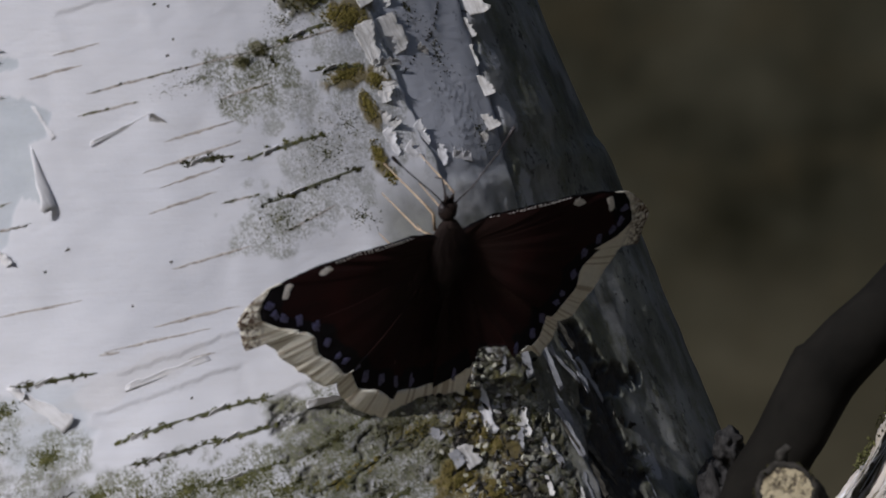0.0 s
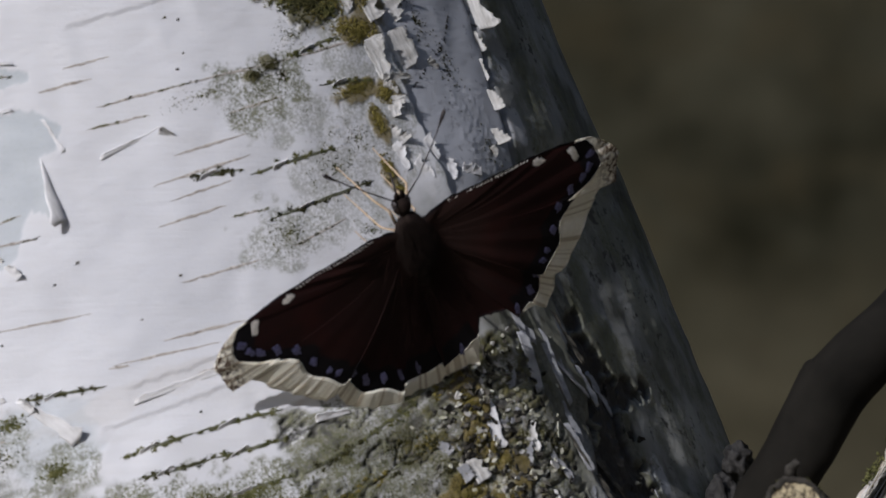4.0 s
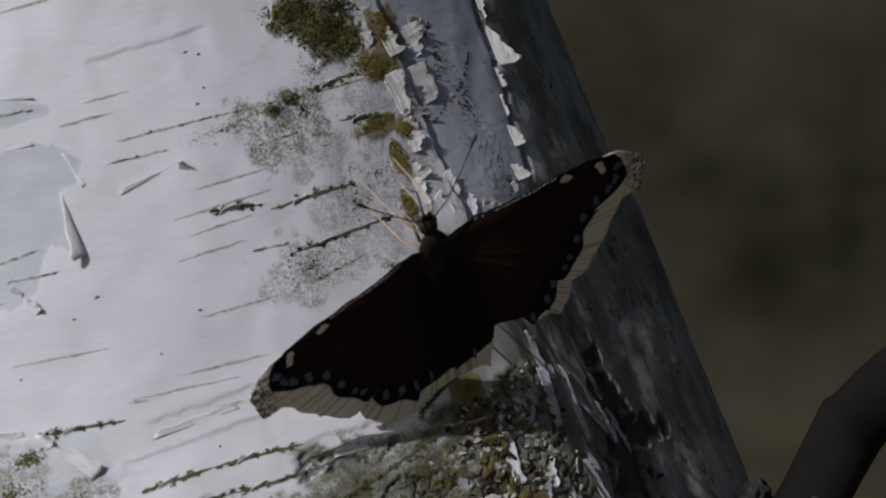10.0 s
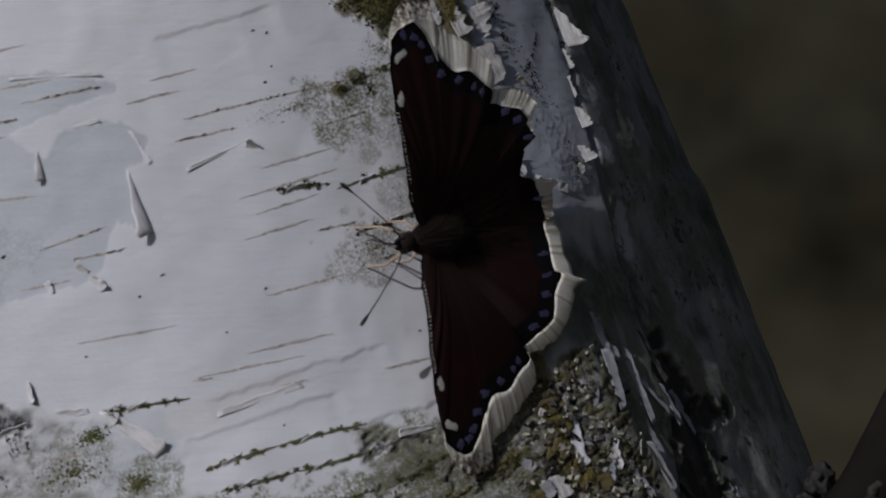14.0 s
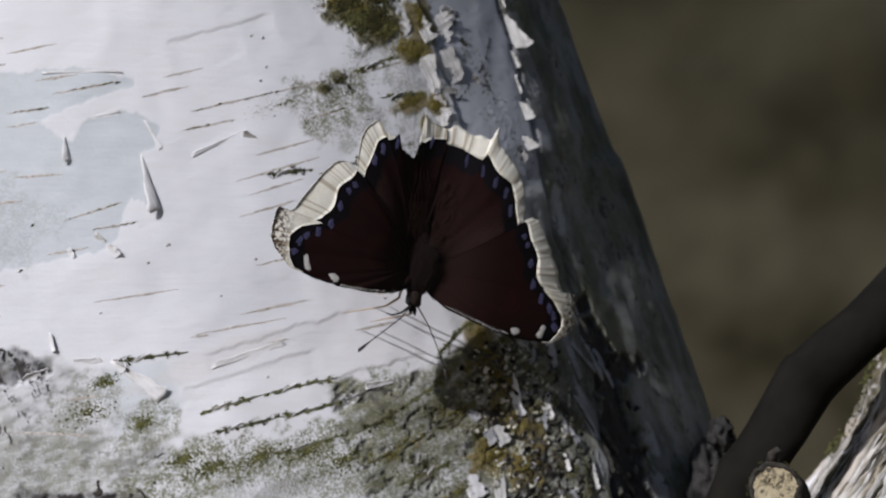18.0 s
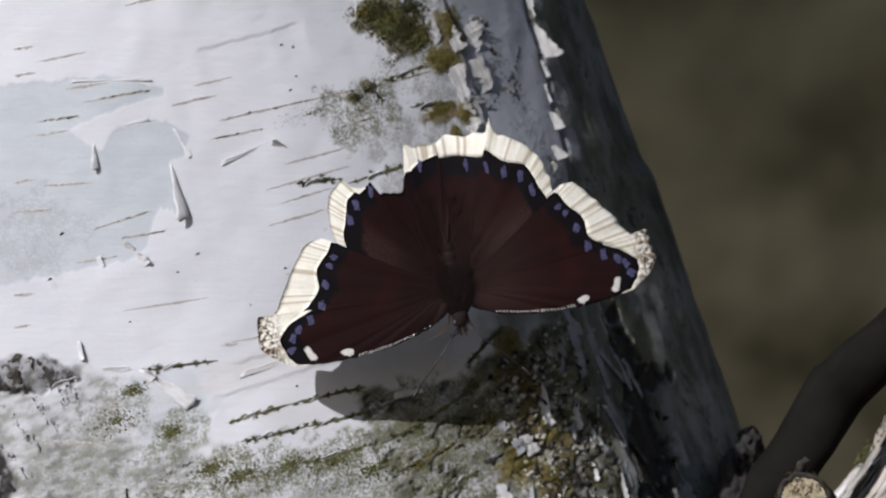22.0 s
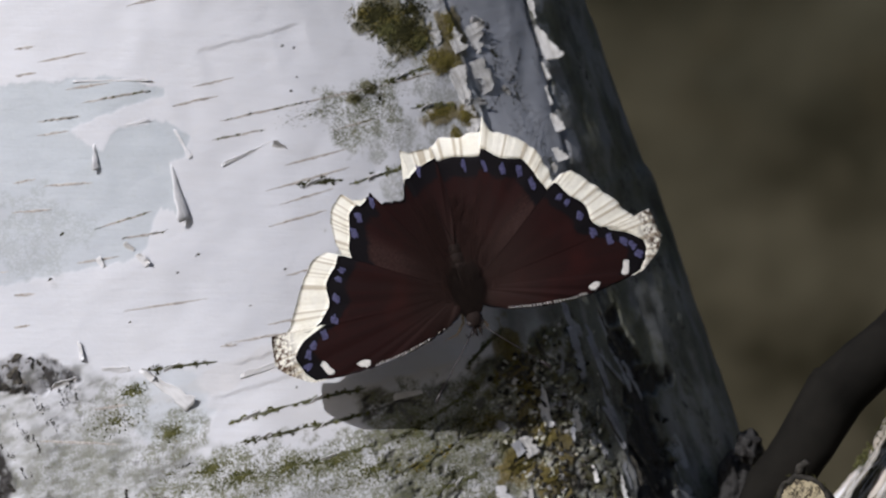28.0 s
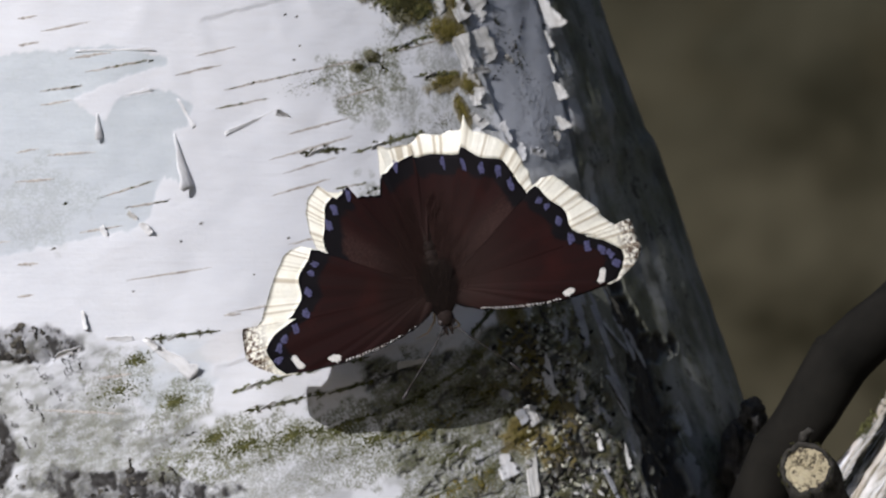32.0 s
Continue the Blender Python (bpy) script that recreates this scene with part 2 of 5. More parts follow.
def tube(path, radii, sides=8):
    """A closed tube along a path of points."""
    path = [Vector(p) for p in path]
    verts, n = [], len(path)
    ref = Vector((0.31, 0.17, 0.93))
    for i, p in enumerate(path):
        d = (path[min(i + 1, n - 1)] - path[max(i - 1, 0)]).normalized()
        a = d.cross(ref).normalized()
        b = d.cross(a)
        for s in range(sides):
            w = 2 * math.pi * s / sides
            verts.append(p + (a * math.cos(w) + b * math.sin(w)) * radii[i])
    faces = [tuple(f) for f in grid_faces(n, sides, True)]
    faces += [tuple(range(sides))[::-1], tuple(range((n - 1) * sides, n * sides))]
    return verts, faces


def joined(name, pieces, smooth=True):
    """One mesh out of several (verts, faces)."""
    verts, faces = [], []
    for v, f in pieces:
        o = len(verts)
        verts += list(v)
        faces += [tuple(i + o for i in q) for q in f]
    return mesh_of(name, verts, faces, smooth)


def hashed(ix, iy, seed):
    h = (ix.astype(np.int64) * 374761393 + iy.astype(np.int64) * 668265263 + seed * 974711) & 0x7FFFFFFF
    h = ((h ^ (h >> 13)) * 1274126177) & 0x7FFFFFFF
    return ((h ^ (h >> 16)) & 0xFFFF) / 65535.0


def vnoise(x, y, seed=0):
    """Smooth value noise on arrays, 0 to 1."""
    x, y = np.asarray(x, float), np.asarray(y, float)
    ix, iy = np.floor(x), np.floor(y)
    fx, fy = x - ix, y - iy
    fx, fy = fx * fx * (3 - 2 * fx), fy * fy * (3 - 2 * fy)
    a, b = hashed(ix, iy, seed), hashed(ix + 1, iy, seed)
    c, d = hashed(ix, iy + 1, seed), hashed(ix + 1, iy + 1, seed)
    return (a * (1 - fx) + b * fx) * (1 - fy) + (c * (1 - fx) + d * fx) * fy


def fbm(x, y, seed=0, octaves=4):
    total, amp, norm = 0.0, 1.0, 0.0
    for o in range(octaves):
        total = total + amp * vnoise(np.asarray(x) * 2**o, np.asarray(y) * 2**o, seed + 17 * o)
        norm += amp
        amp *= 0.55
    return total / norm


def ease(lo, hi, x):
    s = np.clip((x - lo) / (hi - lo), 0, 1)
    return s * s * (3 - 2 * s)


# ---- the birch stem: (u, v) are millimetres round it (to the right) and along it (up) ----
STEM_R = 0.1
STEM_AT = Vector((-0.065, 0.1, 1.2))
LEAN = radians(20)
AXIS = Vector((-math.sin(LEAN), 0, math.cos(LEAN)))
ROUND = Vector((math.cos(LEAN), 0, math.sin(LEAN)))


def on_stem(u, v, h=0.0):
    """The point at (u, v), h millimetres above the smooth surface, in metres."""
    a = u * 1e-3 / STEM_R
    r = STEM_R + h * 1e-3
    return STEM_AT + AXIS * (v * 1e-3) + ROUND * (r * math.sin(a)) + Vector((0, -r * math.cos(a), 0))


def stem_pose(u, v, h=0.0):
    """The pose of a thing at (u, v): x round the stem, y up along it, z off it."""
    a = u * 1e-3 / STEM_R
    out = ROUND * math.sin(a) + Vector((0, -math.cos(a), 0))
    m = Matrix((AXIS.cross(out), AXIS, out)).transposed().to_4x4()
    m.translation = on_stem(u, v, h)
    return m


def soft_blob(u, v, cu, cv, ru, rv, seed, rag=0.6, grain=4.0):
    """An uneven patch, 1 inside and 0 outside."""
    d = np.hypot((u - cu) / ru, (v - cv) / rv)
    d = d + (fbm(u / grain, v / grain, seed) - 0.5) * 2 * rag
    return ease(1.12, 0.88, d)


def cloud(u, v, cu, cv, ru, rv, seed):
    """A broad patch that fades out all round, mottled inside."""
    return np.exp(-(((u - cu) / ru) ** 2) - ((v - cv) / rv) ** 2) * (0.45 + 1.1 * fbm(u / 7, v / 3.0, seed, 5))


def line_dist(u, v, a, b, c, d):
    """Distance from a segment (a, b)-(c, d), and how far along it, 0 to 1."""
    du, dv = c - a, d - b
    s = np.clip(((u - a) * du + (v - b) * dv) / (du * du + dv * dv), 0, 1)
    return np.hypot(u - a - s * du, v - b - s * dv), s


# the edge of the outer sheet that is torn away on the sunny face
TORN_SHEET = [(-45, 36), (1, 29.5), (6.4, 27.9), (13, 25.9), (18.5, 23.7), (23.2, 20.6), (22.7, 19.2), (18.2, 20), (8.7, 19.6), (4.8, 19), (7.3, 15.8), (9.5, 13.7), (11.5, 15.8), (13.3, 16.7), (17.8, 16),
              (21.7, 15.1), (23, 12.8), (24.7, 11.2), (22.9, 8.4), (20.1, 8.3), (19.4, 3), (19.9, -2), (15.6, 1.2), (13.3, -1), (11.3, -4.4), (7.9, -5.6), (-1, -4.4), (-11, -3), (-45, 1)]


def torn(u, v, ring, soft=0.16):
    """1 inside a ring of corners and 0 outside, with a narrow edge."""
    d, inside = np.full(np.shape(u), 1e9), np.zeros(np.shape(u), bool)
    for (a, b), (c, e) in zip(ring, ring[1:] + ring[:1]):
        d = np.minimum(d, line_dist(u, v, a, b, c, e)[0])
        if b != e:
            inside ^= ((b > v) != (e > v)) & (u < (c - a) * (v - b) / (e - b) + a)
    return ease(-soft, soft, np.where(inside, d, -d))


def bark_fields(u, v):
    """Height in millimetres and the masks of the bark at arrays u, v."""
    w1, w2 = fbm(u / 30, v / 30, 3), fbm(u / 5, v / 9, 5)
    h = (w1 - 0.5) * 2.2 + (w2 - 0.5) * 0.16 + (fbm(u / 2.6, v / 0.5, 9, 3) - 0.5) * 0.07
    jag = (fbm(u / 3.0, v / 3.0, 11) - 0.5) * 3.0
    m = {}
    # outer sheet broken away over a smooth pale inner layer
    fray = (fbm(u / 1.3, v / 1.3, 13, 3) - 0.5) * 1.5
    inner = torn(u + jag * 0.25 + fray, v + jag * 0.2 + fray * 0.7, TORN_SHEET)
    second = soft_blob(u, v, 6.0, -31, 7.5, 6.5, 23, 0.4, 4.0)
    m["inner"] = np.clip(inner + second * 0.7, 0, 1)
    h = h - inner * 0.06 - second * 0.12
    # slate patch beside the seam
    slate = ease(83.5, 84.6, u + jag * 0.6) * ease(-22, -18, v + jag)
    pebbly = soft_blob(u, v, 97, -10, 4.5, 7.0, 31, 0.4, 3.0)
    h = h - slate * 0.8 + pebbly * (vnoise(u / 0.55, v / 0.55, 33) ** 2) * 0.13
    grey = 0.40 * cloud(u, v, -12, -36, 22, 15, 25) + 0.12 * cloud(u, v, 60, 2, 20, 14, 27) + 0.3 * cloud(u, v, 25, -54, 24, 8, 29)
    grey = grey + 0.24 * cloud(u, v, 30, -24, 18, 10, 32) + 0.36 * cloud(u, v, -14, 4, 16, 22, 30) + 0.24 * cloud(u, v, 18, -9, 36, 17, 28)
    # the seam, and the flank right of it: grey-green film plus shade put into its colour
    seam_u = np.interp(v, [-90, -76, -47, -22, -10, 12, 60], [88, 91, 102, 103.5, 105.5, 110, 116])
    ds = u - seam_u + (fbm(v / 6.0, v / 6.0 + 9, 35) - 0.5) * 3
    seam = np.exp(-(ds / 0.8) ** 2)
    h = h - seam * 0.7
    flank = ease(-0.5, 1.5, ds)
    blue = np.zeros_like(u)
    for cu, cv, ru, rv in ((114.5, 15, 3.0, 2.2), (113.0, 9, 2.6, 1.8), (112.0, 4.5, 3.4, 2.6), (110.5, -3, 3.0, 2.2), (108.5, -12, 2.6, 2.8), (107, -26, 3, 4), (107, -80, 5, 4.5), (112, -70, 3, 3)):
        blue = np.maximum(blue, soft_blob(u, v, cu, cv, ru, rv, int(cu * 5 + cv), 0.6, 2.5))
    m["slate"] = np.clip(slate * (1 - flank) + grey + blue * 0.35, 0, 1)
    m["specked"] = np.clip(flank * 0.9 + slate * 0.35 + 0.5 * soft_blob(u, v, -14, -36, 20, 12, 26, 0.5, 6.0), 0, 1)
    h = h + flank * ((fbm(u / 9, v / 14, 37) - 0.5) * 0.5 + (fbm(u / 2.2, v / 3.0, 39) - 0.5) * 0.16)
    # furrowed strips low beside the seam
    furrow = ease(78, 90, u + jag) * ease(112, 104, u + jag) * ease(-22, -36, v + jag * 1.5)
    ridge = fbm((u + 0.28 * v) / 4.2, v / 30, 41, 4)
    turn = ease(-13, -28, v + jag) * np.clip((u - 83) * 0.13, 0, 3.0) * ease(152, 112, u)
    h = h - turn + furrow * ((ridge - 0.5) * 1.5 + (fbm(u / 2.2, v / 8.0, 43) - 0.5) * 0.5)
    # rough plates low in the middle
    edge = np.interp(u, [30, 38, 52, 61, 73, 84, 90], [-38, -39.5, -44.2, -43.2, -41.2, -40, -36])
    rough = ease(0.5, -1.2, v - edge + jag * 0.9) * ease(36.2, 39.0, u + jag * 0.8) * ease(92, 84, u + jag)
    plate = fbm((u + 0.4 * v) / 5.0, (v - 0.22 * u) / 1.7, 45, 4)
    split = np.abs(fbm((u + 0.3 * v) / 9.0, (v - 0.30 * u) / 3.4, 46, 4) - 0.5)
    split = ease(0.034, 0.010, split)
    core = ease(52, 67, u + 0.30 * (v + 55) + jag * 1.5)
    h = h - rough * split * 0.45
    h = h + rough * ((plate - 0.45) * (0.26 + 0.22 * core) + (fbm(u / 0.8, v / 0.55, 47, 2) - 0.5) * (0.10 + 0.06 * core))
    bands = ease(0.50, 0.60, fbm((u + 0.3 * v) / 11, (v - 0.20 * u) / 2.0, 48, 4))
    m["rough"] = np.clip(rough * ((0.12 + 0.75 * bands) * (1 - core) + core * (0.30 + 0.7 * ease(0.40, 0.54, fbm(u / 3.5, v / 2.2, 49)))) * 0.95 + furrow * ease(0.44, 0.34, ridge) * 0.5, 0, 1)
    # cracked crust low at the far side
    crust = soft_blob(u, v + 0.30 * (u + 12), -15.5, -19.5, 9, 3.4, 51, 0.55, 3.0) + soft_blob(u, v + 0.36 * (u + 6), -8, -48.5, 16, 3.2, 53, 0.55, 4.0) + soft_blob(u, v, -30, -32, 6, 9, 55, 0.4, 5.0)
    crust = np.clip(crust * 1.35, 0, 1)
    crack = fbm(u / 1.5, v / 3.0, 57, 5)
    h = h + crust * (np.abs(crack - 0.5) * 1.8 - 0.3)
    dark = crust * np.maximum(ease(0.62, 0.48, crack), 0.55)
    for cu, cv, ru, rv in ((102.5, -49, 4.6, 4.0), (104.5, -54.5, 5.2, 4.2), (112, -56.5, 9.0, 2.4), (103, -61, 6.0, 5.6), (102.5, -67, 6.4, 6.0), (99, -74, 6.5, 7.0), (97, -82, 7.5, 6.0), (104.5, -43.2, 2.8, 1.7)):
        dark = dark + soft_blob(u, v, cu, cv, ru, rv, int(cu * 3 - cv), 0.95, 3.0)
    dark = np.clip(dark, 0, 1)
    h = h - (dark * (1 - crust)) * 0.9 + dark * (fbm(u / 1.2, v / 1.2, 59, 3) - 0.5) * 0.8
    m["dark"] = np.clip(dark + rough * np.maximum(ease(0.40, 0.28, plate) * core, split) * 0.85 + seam * 0.55, 0, 1)
    # algae: green dusting
    alg = np.zeros_like(u)
    for cu, cv, ru, rv, s in ((57, 6, 9, 5.5, 0.9), (52, -16, 9, 5, 0.6), (64, -12, 8, 8, 0.45), (62, 0, 7, 3.5, 0.5), (78, 4, 8, 18, 0.55),
                              (-3, -29, 9, 4.0, 0.6), (5, -37, 6, 4, 0.75), (-12, -38, 12, 7, 0.45), (10, -47, 15, 4.5, 0.95), (28, -50, 13, 4.5, 0.9), (38, -57, 13, 5, 0.8),
                              (46, -53, 11, 9, 0.9), (18, -54, 22, 5, 0.5), (-6, 4, 9, 7, 0.22), (50, -72, 18, 8, 0.8)):
        alg = np.maximum(alg, s * soft_blob(u, v, cu, cv, ru, rv, int(cu * 7 + cv), 0.7, 3.0))
    alg = np.maximum(alg, flank * 0.7 * ease(0.42, 0.62, fbm(u / 5, v / 8, 61, 5)))
    m["algae"] = np.clip(np.maximum(alg, rough * 0.85), 0, 1)
    blot = ease(0.40, 0.62, fbm(u / 7, v / 11, 60, 5))
    # mottled grey low on the bark, strongest at the far left
    low_grey = 0.75 * (0.45 + 0.55 * ease(0.38, 0.62, fbm(u / 1.6, v / 0.8, 65, 4))) * soft_blob(u, v, -20, -36, 26, 15, 64, 0.7, 7.0) * ease(0.25, 0.55, fbm(u / 9, v / 3.2, 66, 5)) + 0.35 * soft_blob(u, v, 30, -56, 26, 7, 68, 0.7, 6.0) * ease(0.38, 0.6, fbm(u / 8, v / 2.5, 69, 5))
    # greyed bark low on the right, painted in for shade the wing doesn't cast
    under = ease(64, 72, u + jag * 2) * ease(-13, -24, v + jag * 2) * (1 - flank)
    m["film_shade"] = np.clip(low_grey + under * (0.55 + 0.25 * blot) * (1 - 0.6 * rough) + rough * (1 - core) * 0.55 * ease(0.30, 0.60, fbm(u / 4.0, v / 2.6, 63)) + flank * (0.78 + 0.22 * blot) * (1 - 0.6 * blue) + furrow * 0.5 * ease(0.30, 0.55, fbm(u / 3, v / 9, 62)), 0, 1)
    # moss
    moss, och = np.zeros_like(u), np.zeros_like(u)
    for cu, cv, ru, rv in ((71, 16.5, 5.5, 5.0), (67, 21, 6.0, 3.0), (60.2, 9, 1.7, 1.4), (56, 8.2, 1.4, 0.8)):
        moss = np.maximum(moss, soft_blob(u, v, cu, cv, ru, rv, int(cu + cv), 0.8, 2.0))
    for cu, cv, ru, rv in ((79, 9.5, 4.5, 2.5), (83, 14, 3.5, 4.5), (74, 0.5, 4.5, 1.6), (79.5, -1.0, 2.2, 2.2), (75.5, -4.5, 1.6, 3.2), (73.5, -13, 1.5, 2.4),
                           (70, -41, 3.5, 3.5), (70.5, -49.5, 3.0, 4.5), (69.5, -55, 3.2, 3.0), (71.5, -59, 4.2, 3.2), (63, -62.5, 4.5, 3.0), (70, -66, 4.5, 4.0), (75, -62, 2.5, 3.0)):
        och = np.maximum(och, soft_blob(u, v, cu, cv, ru, rv, int(cu * 2 + cv), 0.75, 2.0))
    moss = np.maximum(moss, rough * core * 0.9 * ease(0.47, 0.60, fbm(u / 2.6, v / 2.2, 70, 4)))
    m["moss"], m["ochre"] = moss * 0.85, och * 0.85
    h = h + (moss * 0.40 + och * 0.30) * fbm(u / 1.7, v / 0.7, 63, 4)
    m["tan"] = 0.15 * soft_blob(u, v, 20, -30, 16, 2.0, 67, 0.8, 5.0)
    # thin layer edges running round the stem
    for i, (v0, a, b) in enumerate(((-33.0, 12, 39), (-28.6, 18, 48), (-40.2, 38, 60), (24.5, 30, 52))):
        step = v0 - 0.05 * (u - a) + (fbm(u / 4, u / 4 + i, 71 + i) - 0.5) * 1.4
        h = h - 0.22 * ease(0.1, -0.1, v - step) * ease(a, a + 3, u) * ease(b, b - 3, u) * ease(-9, -1, v - step)
    return h, m


def stem_mesh():
    fu = np.arange(-44, 150.01, 0.34)
    fv = np.arange(-92, 58.01, 0.34)
    us = np.concatenate([np.linspace(-164, -46, 24), fu, np.linspace(152, 2 * math.pi * 100 - 166, 40)])
    vs = np.concatenate([np.linspace(-1150, -100, 30), fv, np.linspace(64, 800, 24)])
    u, v = np.meshgrid(us, vs)
    h, masks = bark_fields(u, v)
    a = u * 1e-3 / STEM_R
    taper = 1 + np.clip(-v - 150, 0, 2000) * 0.00035
    r = STEM_R * taper + h * 1e-3
    p = (np.array(STEM_AT)[None, None] + v[..., None] * 1e-3 * np.array(AXIS) + (r * np.sin(a))[..., None] * np.array(ROUND)
         + (r * -np.cos(a))[..., None] * np.array([0, 1.0, 0]))
    me = bpy.data.meshes.new("bark")
    n = u.size
    faces = grid_faces(len(vs), len(us), True)
    me.vertices.add(n)
    me.vertices.foreach_set("co", p.reshape(-1))
    me.loops.add(faces.size)
    me.loops.foreach_set("vertex_index", faces.reshape(-1).astype(np.int32))
    me.polygons.add(len(faces))
    me.polygons.foreach_set("loop_start", np.arange(0, faces.size, 4, dtype=np.int32))
    me.polygons.foreach_set("use_smooth", np.ones(len(faces), bool))
    me.update(calc_edges=True)
    for k, f in masks.items():
        at = me.attributes.new(k, "FLOAT", "POINT")
        at.data.foreach_set("value", np.clip(f, 0, 1).reshape(-1).astype(np.float32))
    return me


birch = tagged(new("birch_tree"), "leaning white birch tree with peeling, mossy, lichened bark", "tree")
birch.location = (STEM_AT + AXIS * -1.15)
SHIFT = -Vector(birch.location)


def stem_part(name, me, material, label="", parent=None):
    """A part of the stem whose mesh is in world coordinates."""
    ob = part(name, me, material, parent or birch, label)
    if parent is None:
        ob.location = SHIFT
    return ob


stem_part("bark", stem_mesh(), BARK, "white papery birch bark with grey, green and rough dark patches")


# ---- loose bark, lenticels, moss and flakes on the stem ----
def heights(us, vs):
    return bark_fields(np.array(us, float), np.array(vs, float))[0]


def spindle(u0, v0, u1, v1, width, proud=0.14, seed=0):
    """A lens-shaped scar between two points, hugging the bark."""
    n, rnd = 14, random.Random(seed)
    us, vs = np.linspace(u0, u1, n), np.linspace(v0, v1, n) + np.array([rnd.uniform(-0.08, 0.08) for _ in range(n)])
    du, dv = u1 - u0, v1 - v0
    k = math.hypot(du, dv)
    nu, nv = -dv / k, du / k
    verts, cols = [], 5
    prof = ((-1, -0.10), (-0.5, 1.0), (0, 0.35), (0.5, 1.0), (1, -0.10))
    half = [0.5 * width * max(0.10, math.sin(math.pi * (i + 0.5) / n)) ** 0.7 * rnd.uniform(0.7, 1.3) for i in range(n)]
    uu = np.array([[us[i] + nu * half[i] * q for q, _ in prof] for i in range(n)])
    vv = np.array([[vs[i] + nv * half[i] * q for q, _ in prof] for i in range(n)])
    hh = heights(uu, vv)
    for i in range(n):
        for j in range(cols):
            verts.append(on_stem(uu[i, j], vv[i, j], hh[i, j] + proud * prof[j][1]))
    return mesh_of("lenticel", verts, grid_faces(n, cols))


def octa(p, r, rnd, flat=0.7):
    """A small irregular lump at p (a pose), with radius r millimetres."""
    pts = [(1, 0, 0), (0, 1, 0), (-1, 0, 0), (0, -1, 0), (0, 0, flat), (0, 0, -flat)]
    verts = [p @ Vector([c * r * rnd.uniform(0.6, 1.35) * MM_ for c in q]) for q in pts]
    return verts, [(0, 1, 4), (1, 2, 4), (2, 3, 4), (3, 0, 4), (1, 0, 5), (2, 1, 5), (3, 2, 5), (0, 3, 5)]


MM_ = 0.001


def cushion(name, spots, size, material, seed, label=""):
    """Tiny lumps strewn over spots (u, v, ru, rv, count): one growth of moss or lichen."""
    rnd, us, vs = random.Random(seed), [], []
    for u, v, ru, rv, n in spots:
        for _ in range(int(n * 2.4)):
            a, r = rnd.uniform(0, 2 * math.pi), min(abs(rnd.gauss(0, 0.5)), rnd.uniform(0.8, 1.15))
            us.append(u + ru * r * math.cos(a))
            vs.append(v + rv * r * math.sin(a))
    hh = heights(us, vs)
    pieces = []
    for u, v, h in zip(us, vs, hh):
        r = size * 0.62 * rnd.uniform(0.4, 1.3)
        m = stem_pose(u, v, h + r * 0.25) @ pose(0, 0, 0, rnd.uniform(-40, 40), rnd.uniform(-40, 40), rnd.uniform(0, 360))
        pieces.append(octa(m, r, rnd, 0.5))
    ob = stem_part(name, joined(name, pieces, False), material, label)
    ob["kind"] = "stuff"
    return ob


def flap(width, length, a0, a1, seed, rag=0.35, thick=0.13, cols=9, sides=14, bend=1.0, lean=None):
    """A sheet of bark fixed along its left edge; it leaves the surface at a0 degrees and ends at a1. Millimetres."""
    rnd = random.Random(seed)
    k1 = [rnd.uniform(1 - rag, 1) for _ in range(sides + 1)]
    k1 = [(k1[max(i - 1, 0)] + k1[i] * 3) / 4 for i in range(sides + 1)]
    lean = rnd.uniform(-0.25, 0.25) if lean is None else lean
    top = []
    for i in range(sides + 1):
        y = length * (i / sides - 0.5)
        w = width * k1[i] * (1 + lean * (2 * i / sides - 1)) * (0.72 if i in (0, sides) else 1)
        x = z = 0.0
        for j in range(cols + 1):
            th = radians(a0 + (a1 - a0) * (j / cols) ** bend + min(4.0, 0.07 * abs(a1 - a0)) * math.sin(i * 12.6 / sides + seed))
            wob = 0.04 * math.sin(i * 15 / sides + j * 0.8 + seed)
            top.append(Vector((x, y * (1 - 0.05 * j / cols) + lean * 0.6 * j / cols + wob * 0.6, z + 0.05 + wob * 0.5)))
            x += w / cols * math.cos(th)
            z += w / cols * math.sin(th)
    rows, cc = sides + 1, cols + 1
    f = grid_faces(rows, cc)
    low = []
    for i in range(rows):
        for j in range(cc):
            p = top[i * cc + j]
            q = top[i * cc + min(j + 1, cols)] - top[i * cc + max(j - 1, 0)]
            nrm = Vector((-q.z, 0, q.x)).normalized()
            low.append(p - nrm * thick)
    n = rows * cc
    loop = list(range(cc)) + [r * cc + cols for r in range(1, rows)] + [(rows - 1) * cc + c for c in range(cols - 1, -1, -1)] + [r * cc for r in range(rows - 2, 0, -1)]
    wall = [(loop[i], loop[(i + 1) % len(loop)], loop[(i + 1) % len(loop)] + n, loop[i] + n) for i in range(len(loop))]
    faces = [tuple(q[::-1]) for q in f] + [tuple(q + n) for q in f] + wall
    return mesh_of("bark_curl", [p * MM_ for p in top + low], faces)


def curl(u, v, turn, width, length, a0, a1, material, seed, label="", h=None, name="bark_curl", rag=0.35, bend=1.0, lean=None, sides=14, thick=0.13):
    """One loose flap of bark at (u, v), turned in the surface by turn degrees."""
    hh = float(heights([u], [v])[0]) if h is None else h
    ob = stem_part(name, flap(width, length, a0, a1, seed, rag, thick, sides=sides, bend=bend, lean=lean), material, label)
    ob.matrix_local = Matrix.Translation(SHIFT) @ stem_pose(u, v, hh - 0.05) @ pose(0, 0, 0, 0, 0, turn)
    return ob


